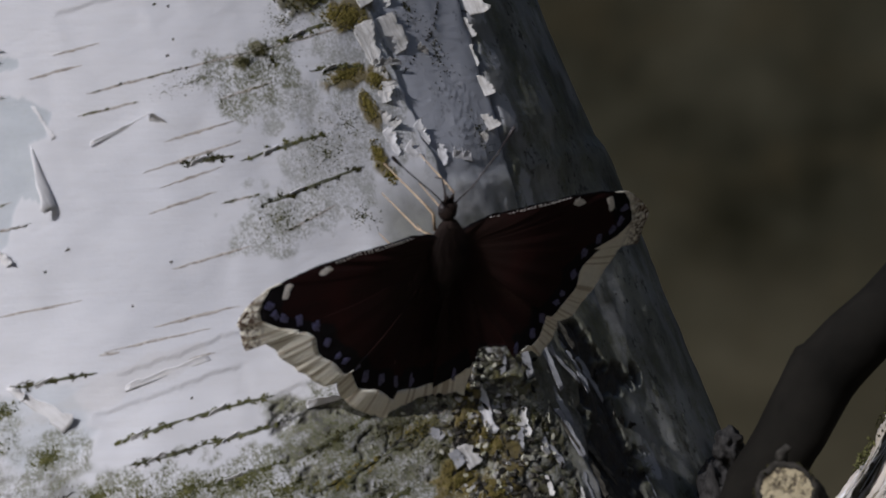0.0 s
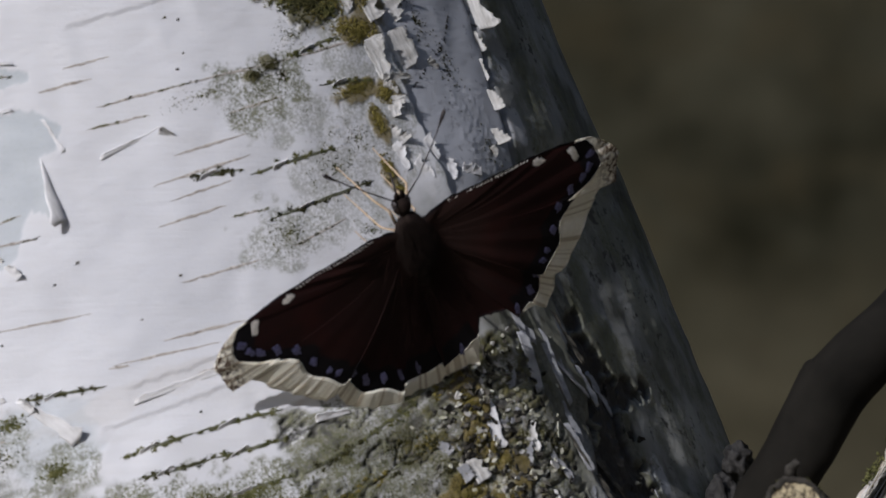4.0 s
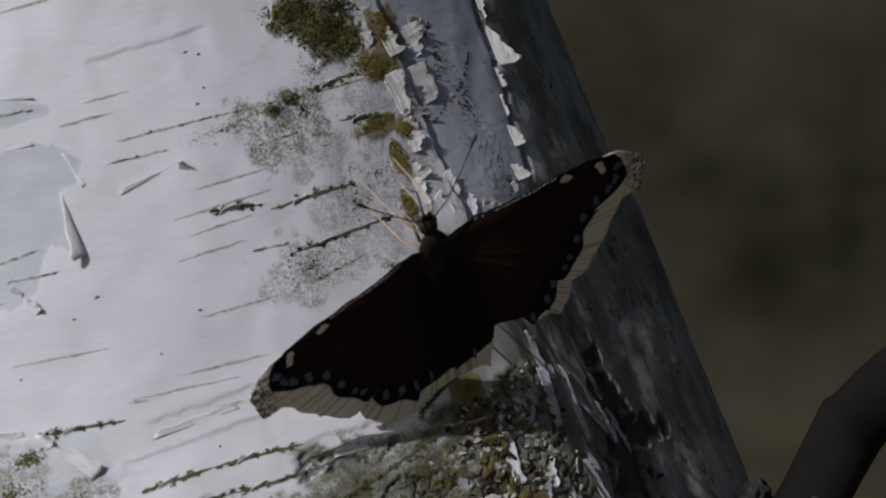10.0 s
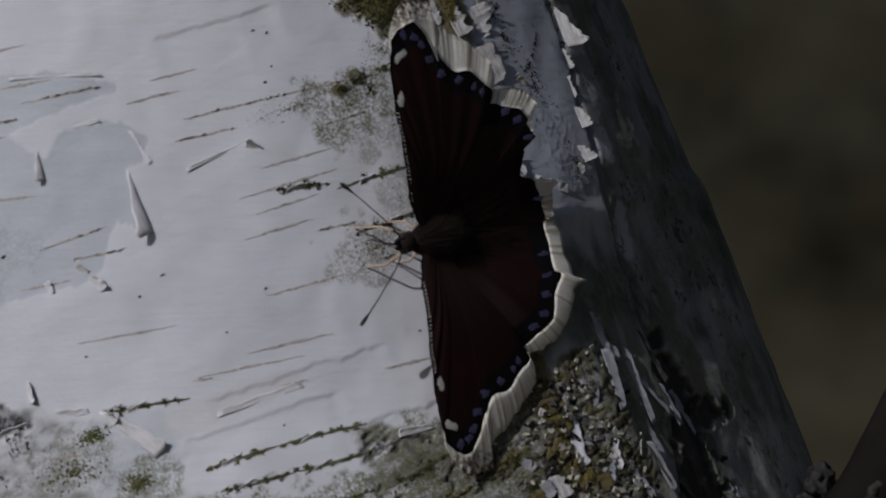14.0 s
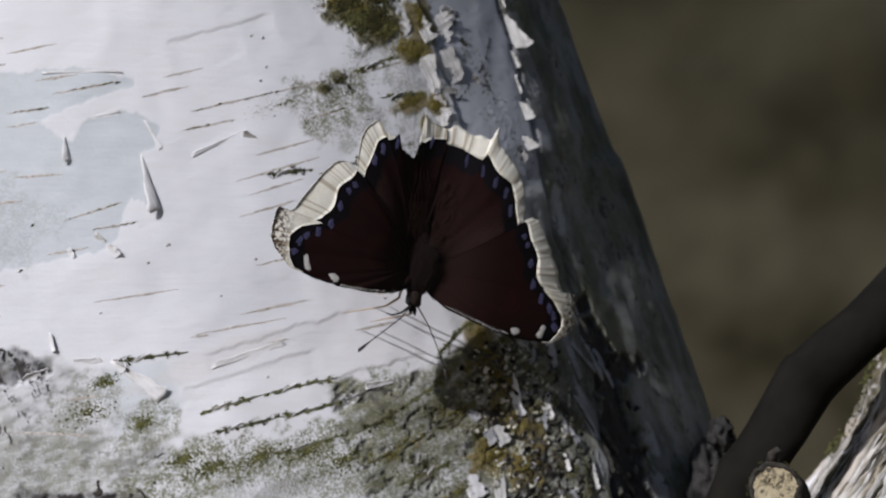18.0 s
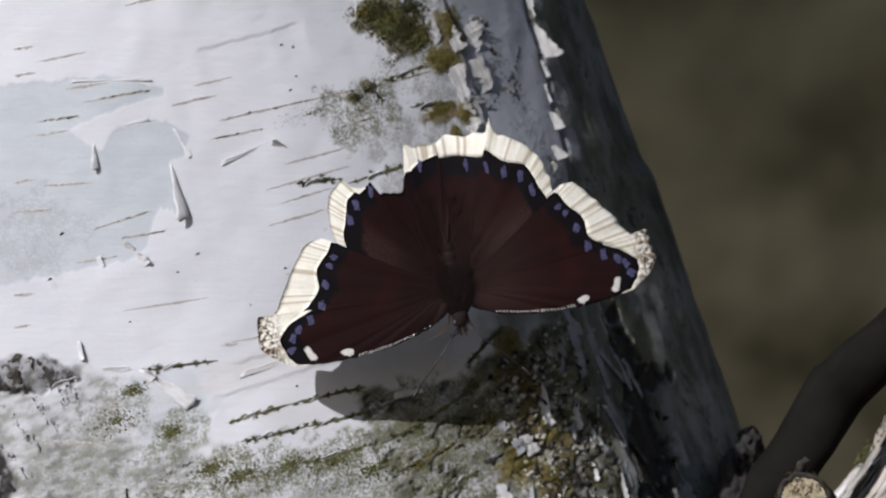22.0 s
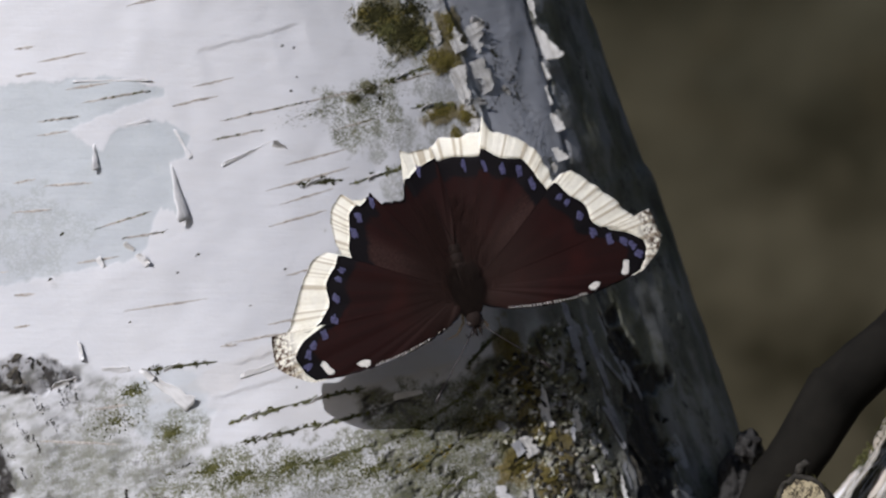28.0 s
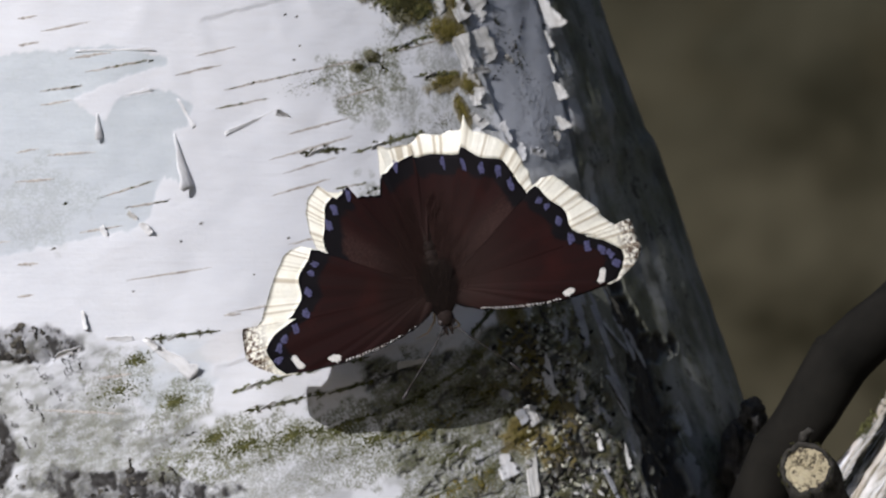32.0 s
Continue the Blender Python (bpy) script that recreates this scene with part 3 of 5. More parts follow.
# lenticels: pale brown slits round the stem
PLAIN_HIGH = [(3.9, 32.0, 12.6, 30.8), (0.9, 35.4, 4.3, 34.8), (-0.6, 31.0, 3.1, 30.4), (28.2, 19.2, 35.8, 18.4), (23.5, 17.2, 32.0, 16.3), (6.9, 25.9, 14.2, 24.6),
              (-0.4, 20.0, 5.0, 19.0), (39.3, 1.1, 51.7, 0.3), (34.5, -2.1, 50.8, -2.9), (36.0, -5.1, 46.5, -5.5), (32.8, -8.1, 44.0, -8.7), (21.7, 36.2, 37.0, 35.0), (14.8, 41.5, 24.1, 40.6)]
PLAIN_LOW = [(-9.0, 8.9, -2.1, 7.1), (-2.3, 11.4, 5.9, 9.2), (-7.1, 13.6, -3.1, 13.0), (-1.3, -3.1, 6.1, -4.4), (-13.4, -4.8, -9.9, -5.7), (3.6, -13.6, 18.3, -16.4), (17.5, -25.0, 20.5, -25.6), (26.8, -24.2, 40.4, -25.8),
             (18.2, -24.8, 34.9, -27.4), (32.7, -17.1, 45.9, -18.2), (-6.8, -28.1, -0.9, -29.1), (30, -30.5, 34, -31.0), (-15.3, -10.1, -12.5, -10.5), (46, -33.5, 54, -34.5), (-20, 1, -13, -0.5), (-18.0, -29.9, -4.3, -35.3)]
for i, q in enumerate(PLAIN_HIGH + PLAIN_LOW):
    stem_part("lenticel", spindle(*q, 0.38 + 0.07 * (i % 3), 0.07, i), LENT)
SPOTTED = [(8.9, 22.8, 20.3, 21.1), (0.4, 22.3, 7.7, 20.7), (30.9, 12.0, 45.4, 10.5), (45.4, 10.5, 62, 8.8), (28.4, 9.4, 38.2, 8.1), (7.6, -1.6, 15.1, -3.0), (4.5, 1.4, 14.2, 1.1),
           (52.0, -18.1, 62.3, -16.9), (44, -10.6, 50, -11.4), (62, 8.8, 78, 8.0), (50, 4.1, 60, 3.7)]
for i, q in enumerate(SPOTTED):
    stem_part("lenticel", spindle(*q, 0.42, 0.06, 40 + i), LENT, "pale slit with dark green specks")
    a, b = q[:2], q[2:]
    rnd = random.Random(i)
    picks = [rnd.random() ** 0.8 for _ in range(7)]
    cushion("moss_specks", [(a[0] + (b[0] - a[0]) * s, a[1] + (b[1] - a[1]) * s, 0.9, 0.2, 7) for s in picks], 0.19, MOSS_DARK if i % 2 else MOSS, 100 + i)
MOSSY = [(4.1, -24.7, 16.2, -27.2), (14.5, -37.9, 26.0, -38.6), (26.0, -38.6, 40.0, -40.2), (15.3, -41.9, 27.0, -43.2), (27.0, -43.2, 39.0, -44.6), (49.6, -5.7, 65.4, -6.3), (49.7, -13.1, 70.0, -12.9),
         (24.5, -49.1, 38.0, -50.0), (67, 3.4, 78, 1.6), (40.3, -2.8, 49, -4.6), (64, 9.0, 74, 9.6)]
for i, q in enumerate(MOSSY):
    stem_part("lenticel", spindle(*q, 0.6, 0.08, 70 + i), LENT_DARK, "dark mossy crack in the bark")
    rnd = random.Random(200 + i)
    spots = []
    for _ in range(15):
        s = rnd.random()
        spots.append((q[0] + (q[2] - q[0]) * s, q[1] + (q[3] - q[1]) * s + rnd.gauss(0, 0.34), 0.7, 0.42, 11))
    cushion("moss_fringe", spots, 0.24, MOSS_DARK if i % 3 == 0 else MOSS, 130 + i, "dark green moss along a crack")
    curl(q[0] + (q[2] - q[0]) * 0.35, q[1] + (q[3] - q[1]) * 0.35 - 0.3, 95, 0.9, 3.2, 12, 70, PEEL, 300 + i, name="bark_flake")
# single dark pits
for i, (u, v, r) in enumerate(((20.3, 20.9, 0.75), (19.2, -8.6, 0.45), (14.8, -10.4, 0.2), (4.1, -15.8, 0.25), (36.2, 11.5, 0.7), (45, 13, 0.35), (47, 15, 0.2), (33, -16, 0.3), (-2.0, 2.5, 0.8), (-6.5, -4.2, 0.6),
                               (28, -36, 0.25), (48.5, 20, 0.4), (46.5, 21, 0.25), (25, -20, 0.18), (54, -30, 0.3))):
    cushion("bark_pit", [(u, v, r * 0.9, r * 0.4, 12)], 0.2, CRUST if i % 2 else MOSS_DARK, 160 + i, "dark pit in white bark")

# loose sheets and curls on the sunny face
curl(20.2, 3.0, 180, 2.5, 10.4, 76, 2, PEEL, 11, "curled edge of a peeling bark sheet", rag=0.12, bend=0.8, lean=0.75)
curl(8.4, 13.3, 172, 1.7, 4.6, 78, 4, PEEL, 12, "small curled corner of a bark sheet", rag=0.2, bend=0.8, lean=0.5)
curl(35.0, 5.0, 94, 0.8, 13.0, 8, 40, PEEL, 13, "torn strip of bark lifted along a slit", rag=0.5)
curl(39.6, 4.2, 60, 1.5, 3.0, 30, 100, PEEL, 14, "torn bark tip", rag=0.3, lean=0.6)
curl(9.2, -6.4, 20, 1.8, 2.8, 20, 70, PEEL, 15, "small rolled bark scrap", rag=0.4)
curl(8.0, -3.8, 40, 1.4, 2.2, 15, 60, PEEL_CREAM, 16, rag=0.5)
curl(14.5, 16.6, 82, 0.55, 9.0, 3, 9, PEEL, 23, "frayed sheet edge", rag=0.6)
curl(22.8, 10.4, 10, 0.8, 6.0, 3, 12, PEEL, 24, "frayed sheet edge", rag=0.6)
curl(15.0, 24.6, 72, 0.5, 14.0, 3, 10, PEEL, 25, "frayed sheet edge", rag=0.6)
curl(2.2, -4.5, 10, 1.4, 2.0, 15, 60, PEEL, 17)
curl(5.4, -29.0, 30, 2.8, 11.0, 14, 34, PEEL, 18, "long lifted bark splinter", rag=0.45, lean=-0.6, thick=0.09)
curl(3.4, -25.6, 25, 2.2, 3.0, 14, 95, PEEL, 20, rag=0.5)
curl(-6.0, -17.6, -12, 1.5, 3.4, 25, 95, PEEL, 21, "small hooked bark curl")
curl(-1.0, -23.4, 80, 1.4, 5.0, 8, 35, PEEL, 22)
curl(26.0, -31.6, 88, 1.2, 14.0, 3, 22, PEEL, 29)
curl(-10, -22.6, 95, 1.6, 5.0, 12, 70, PEEL, 30)
curl(47, -44.2, 85, 1.3, 6.0, 8, 45, PEEL, 31)
for i, q in enumerate(((-14.5, -17.5, -11.0, -25.0), (-11.0, -20.0, -8.6, -26.0), (-18.5, -20.0, -14.0, -29.5), (-21.0, -22.0, -18.0, -34.0), (-24.5, -24.0, -22.0, -38.0))):
    rnd = random.Random(245 + i)
    cushion("crust_specks", [(q[0] + (q[2] - q[0]) * f + rnd.gauss(0, 0.5), q[1] + (q[3] - q[1]) * f, 0.7 * (1.2 - f), 1.1, 9) for f in [rnd.random() ** 1.5 for _ in range(12)]], 0.18, CRUST_DARK, 250 + i)
# white peels over the slate patch: thin torn sheets, nearly flat
for i, (u, v, turn, w, n, a0, a1, lean, rag, mat) in enumerate((
        (84.6, 4.4, 8, 5.6, 6.6, 3, 16, 0.05, 0.30, PEEL_CREAM), (79.0, 4.0, 6, 3.8, 7.2, 3, 24, 0.3, 0.35, PEEL_CREAM), (86.8, 11.2, 4, 5.4, 5.4, 4, 20, 0.3, 0.55, PEEL_CREAM), (81.4, 12.6, 10, 3.6, 5.6, 3, 22, -0.2, 0.45, PEEL_CREAM),
        (78.4, -3.2, -12, 3.6, 3.4, 5, 30, 0.2, 0.45, PEEL_CREAM), (77.0, -7.6, 30, 2.2, 4.4, 6, 50, -0.4, 0.5, PEEL_CREAM), (76.4, -11.2, 14, 2.0, 4.6, 6, 40, 0.3, 0.5, PEEL), (82.6, 0.4, 78, 1.6, 6.4, 6, 42, 0.2, 0.6, PEEL_CREAM),
        (92.8, 0.6, 60, 1.4, 2.6, 15, 70, 0.3, 0.5, PEEL_CREAM), (83.5, -11.5, 24, 1.8, 4.0, 4, 26, 0.3, 0.6, PEEL), (86.0, -15.0, -20, 2.0, 3.6, 4, 28, 0.0, 0.6, PEEL), (80.0, -14.5, 35, 2.2, 4.4, 4, 30, 0.4, 0.6, PEEL),
        (91.0, -17.0, 70, 2.0, 4.4, 4, 30, 0.2, 0.6, PEEL), (77.5, 14.0, 20, 2.6, 3.6, 3, 18, 0.2, 0.5, PEEL_CREAM), (91.6, 13.4, 75, 2.0, 4.0, 6, 40, 0.3, 0.6, PEEL_CREAM), (80.2, -1.0, 50, 1.6, 3.2, 6, 60, 0.4, 0.6, PEEL_CREAM))):
    curl(u, v, turn, w, n, a0, a1, mat, 41 + i, "thin torn white bark peel", rag=rag, lean=lean, sides=22, thick=0.08)
# bright flakes standing on the seam
for i, (u, v, turn, w, n, lean, rag) in enumerate(((109.6, 7.8, -6, 3.4, 7.4, -0.65, 0.30), (107.6, 2.4, 4, 1.5, 3.6, -0.2, 0.5), (110.8, 13.4, -4, 1.3, 4.0, 0.3, 0.5), (104.0, -7.0, 2, 1.9, 3.6, -0.3, 0.45),
                                                   (100.9, -12.6, 8, 2.3, 2.8, -0.4, 0.45), (98.6, -15.0, 40, 1.4, 1.8, 0.2, 0.5), (105.6, -2.2, 0, 0.7, 3.6, 0.2, 0.6))):
    curl(u, v, turn, w, n, 40, 58, PEEL_CREAM, 61 + i, "sunlit bark flake standing on the seam", rag=rag, lean=lean, sides=18, thick=0.09)

# cracked, mossy bark low in the middle
LOW_CRACKS = [(39.0, -50.5, 50.0, -49.0), (50.0, -49.0, 61.0, -46.5), (40.0, -56.0, 52.0, -55.0), (52.0, -55.0, 62.0, -53.0), (44.0, -61.5, 55.0, -61.0), (42.0, -67.0, 56.0, -66.0), (46.0, -73.0, 58.0, -72.5), (60.0, -42.5, 70.0, -38.5), (64.0, -47.0, 72.0, -44.0)]
for i, q in enumerate(LOW_CRACKS):
    stem_part("lenticel", spindle(*q, 0.7, 0.08, 170 + i), LENT_DARK, "dark mossy crack in the bark")
    rnd = random.Random(260 + i)
    spots = []
    for _ in range(22):
        s = rnd.random()
        spots.append((q[0] + (q[2] - q[0]) * s, q[1] + (q[3] - q[1]) * s + rnd.gauss(0, 0.45), 0.8, 0.45, 8))
    cushion("moss_fringe", spots, 0.24, (MOSS_DARK, MOSS, MOSS_OLIVE)[i % 3], 280 + i, "dark moss along a crack")
curl(56.2, -66.4, 4, 4.2, 4.6, 2, 10, PEEL, 131, "clean white bark flake", rag=0.35)
curl(65.6, -59.6, 10, 3.2, 4.0, 3, 18, PEEL_CREAM, 142, "lifted white bark flake", rag=0.45)
curl(72.6, -52.6, -16, 2.4, 9.5, 3, 22, PEEL, 143, "pale upright bark strip", rag=0.35, lean=-0.4)
curl(79.6, -57.8, -8, 1.5, 5.0, 6, 40, PEEL_CREAM, 144, "bright bark splinter", rag=0.5)
curl(62.2, -54.8, 20, 1.8, 2.6, 5, 30, STRIP_GREY, 145, rag=0.5)
curl(86.0, -72.2, -10, 0.9, 5.0, 10, 50, PEEL_CREAM, 146, "bright bark splinter", rag=0.5)
curl(63.6, -59.4, 10, 2.2, 2.8, 6, 22, STRIP_GREY, 132, "lifted white bark flake", rag=0.4)
curl(61.8, -68.0, -14, 2.6, 11.0, 3, 14, PEEL_CREAM, 133, "upright grey bark strip", rag=0.3)
curl(77.5, -59.5, -30, 1.4, 4.0, 8, 25, STRIP_GREY, 136)
curl(79.5, -68.0, -10, 0.8, 3.4, 30, 70, PEEL_CREAM, 137)
curl(78.2, -49.5, -18, 2.6, 9.0, 4, 16, STRIP_GREY, 138, "smooth grey bark strip", rag=0.3)
curl(85.0, -47.0, -6, 2.0, 10.0, 3, 18, STRIP_GREY, 139, "smooth grey bark strip", rag=0.3)
curl(91.5, -49.0, 4, 1.6, 13.0, 5, 25, STRIP_GREY, 140, "smooth grey bark strip", rag=0.3)
curl(89.0, -62.0, 10, 1.6, 9.0, 4, 22, STRIP_GREY, 141, rag=0.3)
# cracks across the slate patch
for i, q in enumerate([(86.0, -1.5, 97.0, 3.2), (88.0, 9.0, 95.0, 13.5), (97.0, 3.2, 103.0, 8.0)]):
    rnd = random.Random(330 + i)
    cushion("crack_specks", [(q[0] + (q[2] - q[0]) * s, q[1] + (q[3] - q[1]) * s, 0.5, 0.3, 4) for s in [rnd.random() for _ in range(14)]], 0.2, CRUST_DARK, 340 + i)

# furrowed strips low beside the seam
rnd = random.Random(9)
for i in range(24):
    v = rnd.uniform(-84, -34)
    u = np.interp(v, [-85, -34], [88, 95]) + rnd.gauss(0, 7.0)
    k = rnd.random()
    mat = STRIP_GREY if k < 0.62 else CRUST
    curl(u, v, rnd.gauss(14, 12), rnd.uniform(0.7, 2.0), rnd.uniform(6, 17), rnd.uniform(1, 4), rnd.uniform(4, 16), mat, 400 + i, "split grey bark strip", name="bark_strip", rag=0.6)
# broken plates in the rough zone and round the crusts
FLAKES = [flap(rnd.uniform(0.6, 1.6), rnd.uniform(0.9, 2.8), rnd.uniform(0, 12), rnd.uniform(10, 45), 500 + i, 0.6, 0.14, 4, 7) for i in range(14)]
cols = [PEEL, PEEL_CREAM, STRIP_GREY, CRUST, CRUST, CRUST_DARK, LICHEN]
SHARED = [[FLAKES[j].copy() for j in range(14)] for _ in cols]
for c, row in zip(cols, SHARED):
    for me in row:
        me.materials.append(c)
places = []
while len(places) < 80:
    u, v = rnd.gauss(72, 9), rnd.uniform(-88, -42)
    if v < np.interp(u, [40, 44, 60, 68, 84, 92], [-60, -47.5, -47.5, -48.5, -40, -34]) + rnd.gauss(0, 0.6):
        places.append((u, v, rnd.choice((1, 2, 3, 3, 4, 5, 5, 6, 6))))
for cu, cv, ru, rv, n in ((-18, -18.5, 7, 3, 30), (-10, -47.5, 13, 3.5, 44), (-30, -36, 5, 8, 26), (108, -62, 5, 9, 22), (100, -75, 5, 6, 16), (68, -64, 8, 8, 26)):
    for _ in range(n):
        places.append((cu + rnd.gauss(0, 0.55) * ru, cv + rnd.gauss(0, 0.55) * rv, rnd.choice((3, 4, 5, 5, 5))))
hh = heights([p[0] for p in places], [p[1] for p in places])
for (u, v, c), h in zip(places, hh):
    ob = stem_part("bark_flake", SHARED[c][rnd.randrange(14)], None)
    ob.matrix_local = Matrix.Translation(SHIFT) @ stem_pose(u, v, h - 0.1) @ pose(0, 0, 0, rnd.uniform(-10, 10), rnd.uniform(-8, 12), rnd.gauss(80, 45))



def strewn(name, count, size, material, seed, label):
    """Small angular scales of bark strewn over the rough zone, one sheet of them."""
    rnd, us, vs = random.Random(seed), [], []
    while len(us) < count:
        u, v = rnd.gauss(72, 6.5), rnd.uniform(-88, -41)
        if u + 0.30 * (v + 55) > 60 + rnd.gauss(0, 3) and v < np.interp(u, [61, 73, 84, 90], [-45, -43, -41, -37]):
            us.append(u)
            vs.append(v)
    pieces = []
    for u, v, h in zip(us, vs, heights(us, vs)):
        a, b = size * rnd.uniform(0.5, 1.6), size * rnd.uniform(0.3, 0.9)
        m = stem_pose(u, v, h + 0.06) @ pose(0, 0, 0, rnd.gauss(0, 16), rnd.gauss(0, 16), rnd.gauss(-12, 30))
        n = rnd.choice((4, 5, 5, 6))
        ring = [(a * rnd.uniform(0.6, 1.1) * math.cos(6.283 * i / n), b * rnd.uniform(0.6, 1.1) * math.sin(6.283 * i / n)) for i in range(n)]
        verts = [m @ Vector((x * MM_, y * MM_, z * MM_)) for z in (0.10, -0.12) for x, y in ring]
        pieces.append((verts, [tuple(range(n)), tuple(range(2 * n - 1, n - 1, -1))] + [(i + n, (i + 1) % n + n, (i + 1) % n, i) for i in range(n)]))
    ob = stem_part(name, joined(name, pieces, False), material, label)
    ob["kind"] = "stuff"


strewn("bark_scale", 120, 0.60, LICHEN, 801, "pale scales of broken bark")
strewn("bark_scale", 170, 0.70, CRUST, 802, "brown scales of broken bark")
strewn("bark_scale", 170, 0.80, CRUST_DARK, 803, "dark scales of broken bark")
strewn("bark_scale", 70, 0.75, PEEL_CREAM, 804, "white scales of broken bark")
# moss cushions, algae and lichen
cushion("moss_cushion", [(71, 16.5, 5.5, 4.0, 714), (67, 21, 6, 3, 442), (75, 20, 4, 3, 272)], 0.34, MOSS_DARK, 1, "dark moss cushion")
cushion("moss_cushion", [(74, 14.5, 6.5, 3.5, 260), (69, 19.5, 6.5, 3.0, 240), (64, 22, 4, 2, 120)], 0.26, MOSS_OLIVE, 24, "olive-brown moss cushion")
cushion("moss_cushion", [(68, 18, 4, 3, 289), (74, 14, 3, 2.5, 204)], 0.32, MOSS, 2, "green moss cushion")
cushion("moss_cushion", [(79, 9.2, 4, 2.2, 340), (83, 14.5, 3, 4, 289), (76, 10.5, 3, 1.5, 119)], 0.30, MOSS_OLIVE, 3, "olive moss cushion")
cushion("moss_cushion", [(73.5, 1.2, 4.5, 1.4, 240), (79, -1.0, 2, 2, 176), (75.3, -4.5, 1.5, 3, 176)], 0.28, MOSS_OLIVE, 4, "olive moss cushion")
cushion("moss_cushion", [(73.4, -12, 1.6, 2.6, 135), (74.2, -15.5, 1.4, 1.6, 75)], 0.30, MOSS_OLIVE, 5, "olive moss cushion")
cushion("moss_cushion", [(60.0, 8.8, 2.6, 1.5, 170), (56.5, 8.2, 2.4, 0.9, 90), (61.5, 6.8, 1.2, 1.2, 60)], 0.20, MOSS_DARK, 6, "dark moss tuft")
cushion("lichen_dust", [(57, 5.5, 8, 4.5, 380), (50.5, 3.8, 2, 3, 130), (63, 0.5, 5, 2, 90)], 0.11, MOSS, 7, "grey-green lichen dust")
cushion("lichen_dust", [(52, -16, 7, 4, 120), (64, -9, 6, 6, 120), (66, -20, 4, 3, 60)], 0.20, MOSS, 8)
cushion("moss_cushion", [(70, -41.5, 3.0, 3.0, 200), (70.5, -49.5, 2.6, 4.0, 300), (69.5, -55, 2.6, 2.6, 180)], 0.20, MOSS_OLIVE, 9, "olive moss cushion")
cushion("moss_cushion", [(71.5, -59, 3.4, 2.6, 260), (63, -62.5, 3.6, 2.4, 200), (70, -66, 3.6, 3.4, 240)], 0.20, MOSS_OLIVE, 10, "ochre and olive moss cushion")
cushion("moss_cushion", [(56, -51.5, 9, 2.5, 416), (62, -58, 8, 5, 416), (50, -60, 7, 6, 384)], 0.17, MOSS_DARK, 11, "dark moss among bark plates")
cushion("moss_cushion", [(46, -50, 5, 3, 304), (45, -56, 5, 5, 352), (55, -66, 9, 5, 384)], 0.16, MOSS, 12, "green moss among bark plates")
cushion("lichen_dust", [(0.5, -27.2, 3.2, 1.4, 110), (4.5, -36.2, 3.0, 1.8, 130), (-4, -31, 6, 3, 90)], 0.30, MOSS, 13, "green lichen tuft")
cushion("lichen_dust", [(9, -44.5, 4, 1.4, 150), (13, -47.5, 6, 1.8, 190), (22, -48.5, 5, 1.8, 160), (30, -50.5, 6, 2, 150), (36, -54, 6, 3, 150)], 0.32, MOSS, 14, "green lichen along the bark")
cushion("lichen_dust", [(16, -51, 10, 2.5, 170), (28, -55, 10, 3, 160), (2, -43, 6, 3, 110)], 0.17, MOSS, 15)
cushion("lichen_dust", [(96, 0, 4, 8, 60), (99, -14, 4, 4, 50), (93, 8, 3, 5, 40)], 0.25, MOSS_DARK, 17)
cushion("lichen_crust", [(70, -62, 4, 3, 165), (80, -58, 3, 5, 135), (64, -66, 5, 3, 135)], 0.18, LICHEN, 18, "pale lichen crust")


# the dark fork low on the shaded side
def lump(cx, cy, cz, rx, ry, rz, seed, n=40, m=28):
    verts = []
    for j in range(m + 1):
        b = math.pi * j / m
        for i in range(n):
            a = 2 * math.pi * i / n
            q = Vector((math.sin(b) * math.cos(a), math.sin(b) * math.sin(a), math.cos(b)))
            k = 1 + 0.35 * noise.noise(q * 2.3 + Vector((seed, 0, 0))) + 0.14 * noise.noise(q * 7 + Vector((0, seed, 0)))
            verts.append((cx + rx * k * q.x, cy + ry * k * q.y, cz + rz * k * q.z))
    return verts, [tuple(f) for f in grid_faces(m + 1, n, True)]


stem_part("fork_burl", joined("fork_burl", [lump(0.0545, 0.075, 1.1400, 0.008, 0.02, 0.0165, 2.0), lump(0.0533, 0.045, 1.1650, 0.0024, 0.006, 0.0030, 5.0), lump(0.0515, 0.06, 1.1560, 0.0035, 0.012, 0.0075, 3.0)]), FORK, "dark knotted bark in the fork")

cushion("moss_cushion", [(60, -53, 8, 3, 390), (66, -62, 7, 5, 390), (52, -68, 9, 6, 390)], 0.16, MOSS_OLIVE, 21, "brown-olive moss among bark plates")
cushion("moss_cushion", [(84, -60, 4, 6, 182), (80, -74, 6, 5, 208), (70, -72, 8, 5, 260)], 0.20, MOSS_DARK, 22, "dark moss among bark plates")
cushion("lichen_dust", [(66, 12, 5, 3, 110), (62, 6, 6, 3, 120), (70, -6, 5, 5, 110), (47, 8, 8, 2, 100)], 0.16, MOSS, 23)


# ---- the butterfly: x to its right, y to its head, z to its back, millimetres ----
MM = 0.001


def along(points, step=0.30):
    """Points (x, y, width) resampled evenly along their line."""
    p = np.array(points, float)
    seg = np.hypot(*np.diff(p[:, :2], axis=0).T)
    s = np.concatenate([[0], np.cumsum(seg)])
    t = np.arange(0, s[-1], step)
    return np.stack([np.interp(t, s, p[:, i]) for i in range(3)], 1)


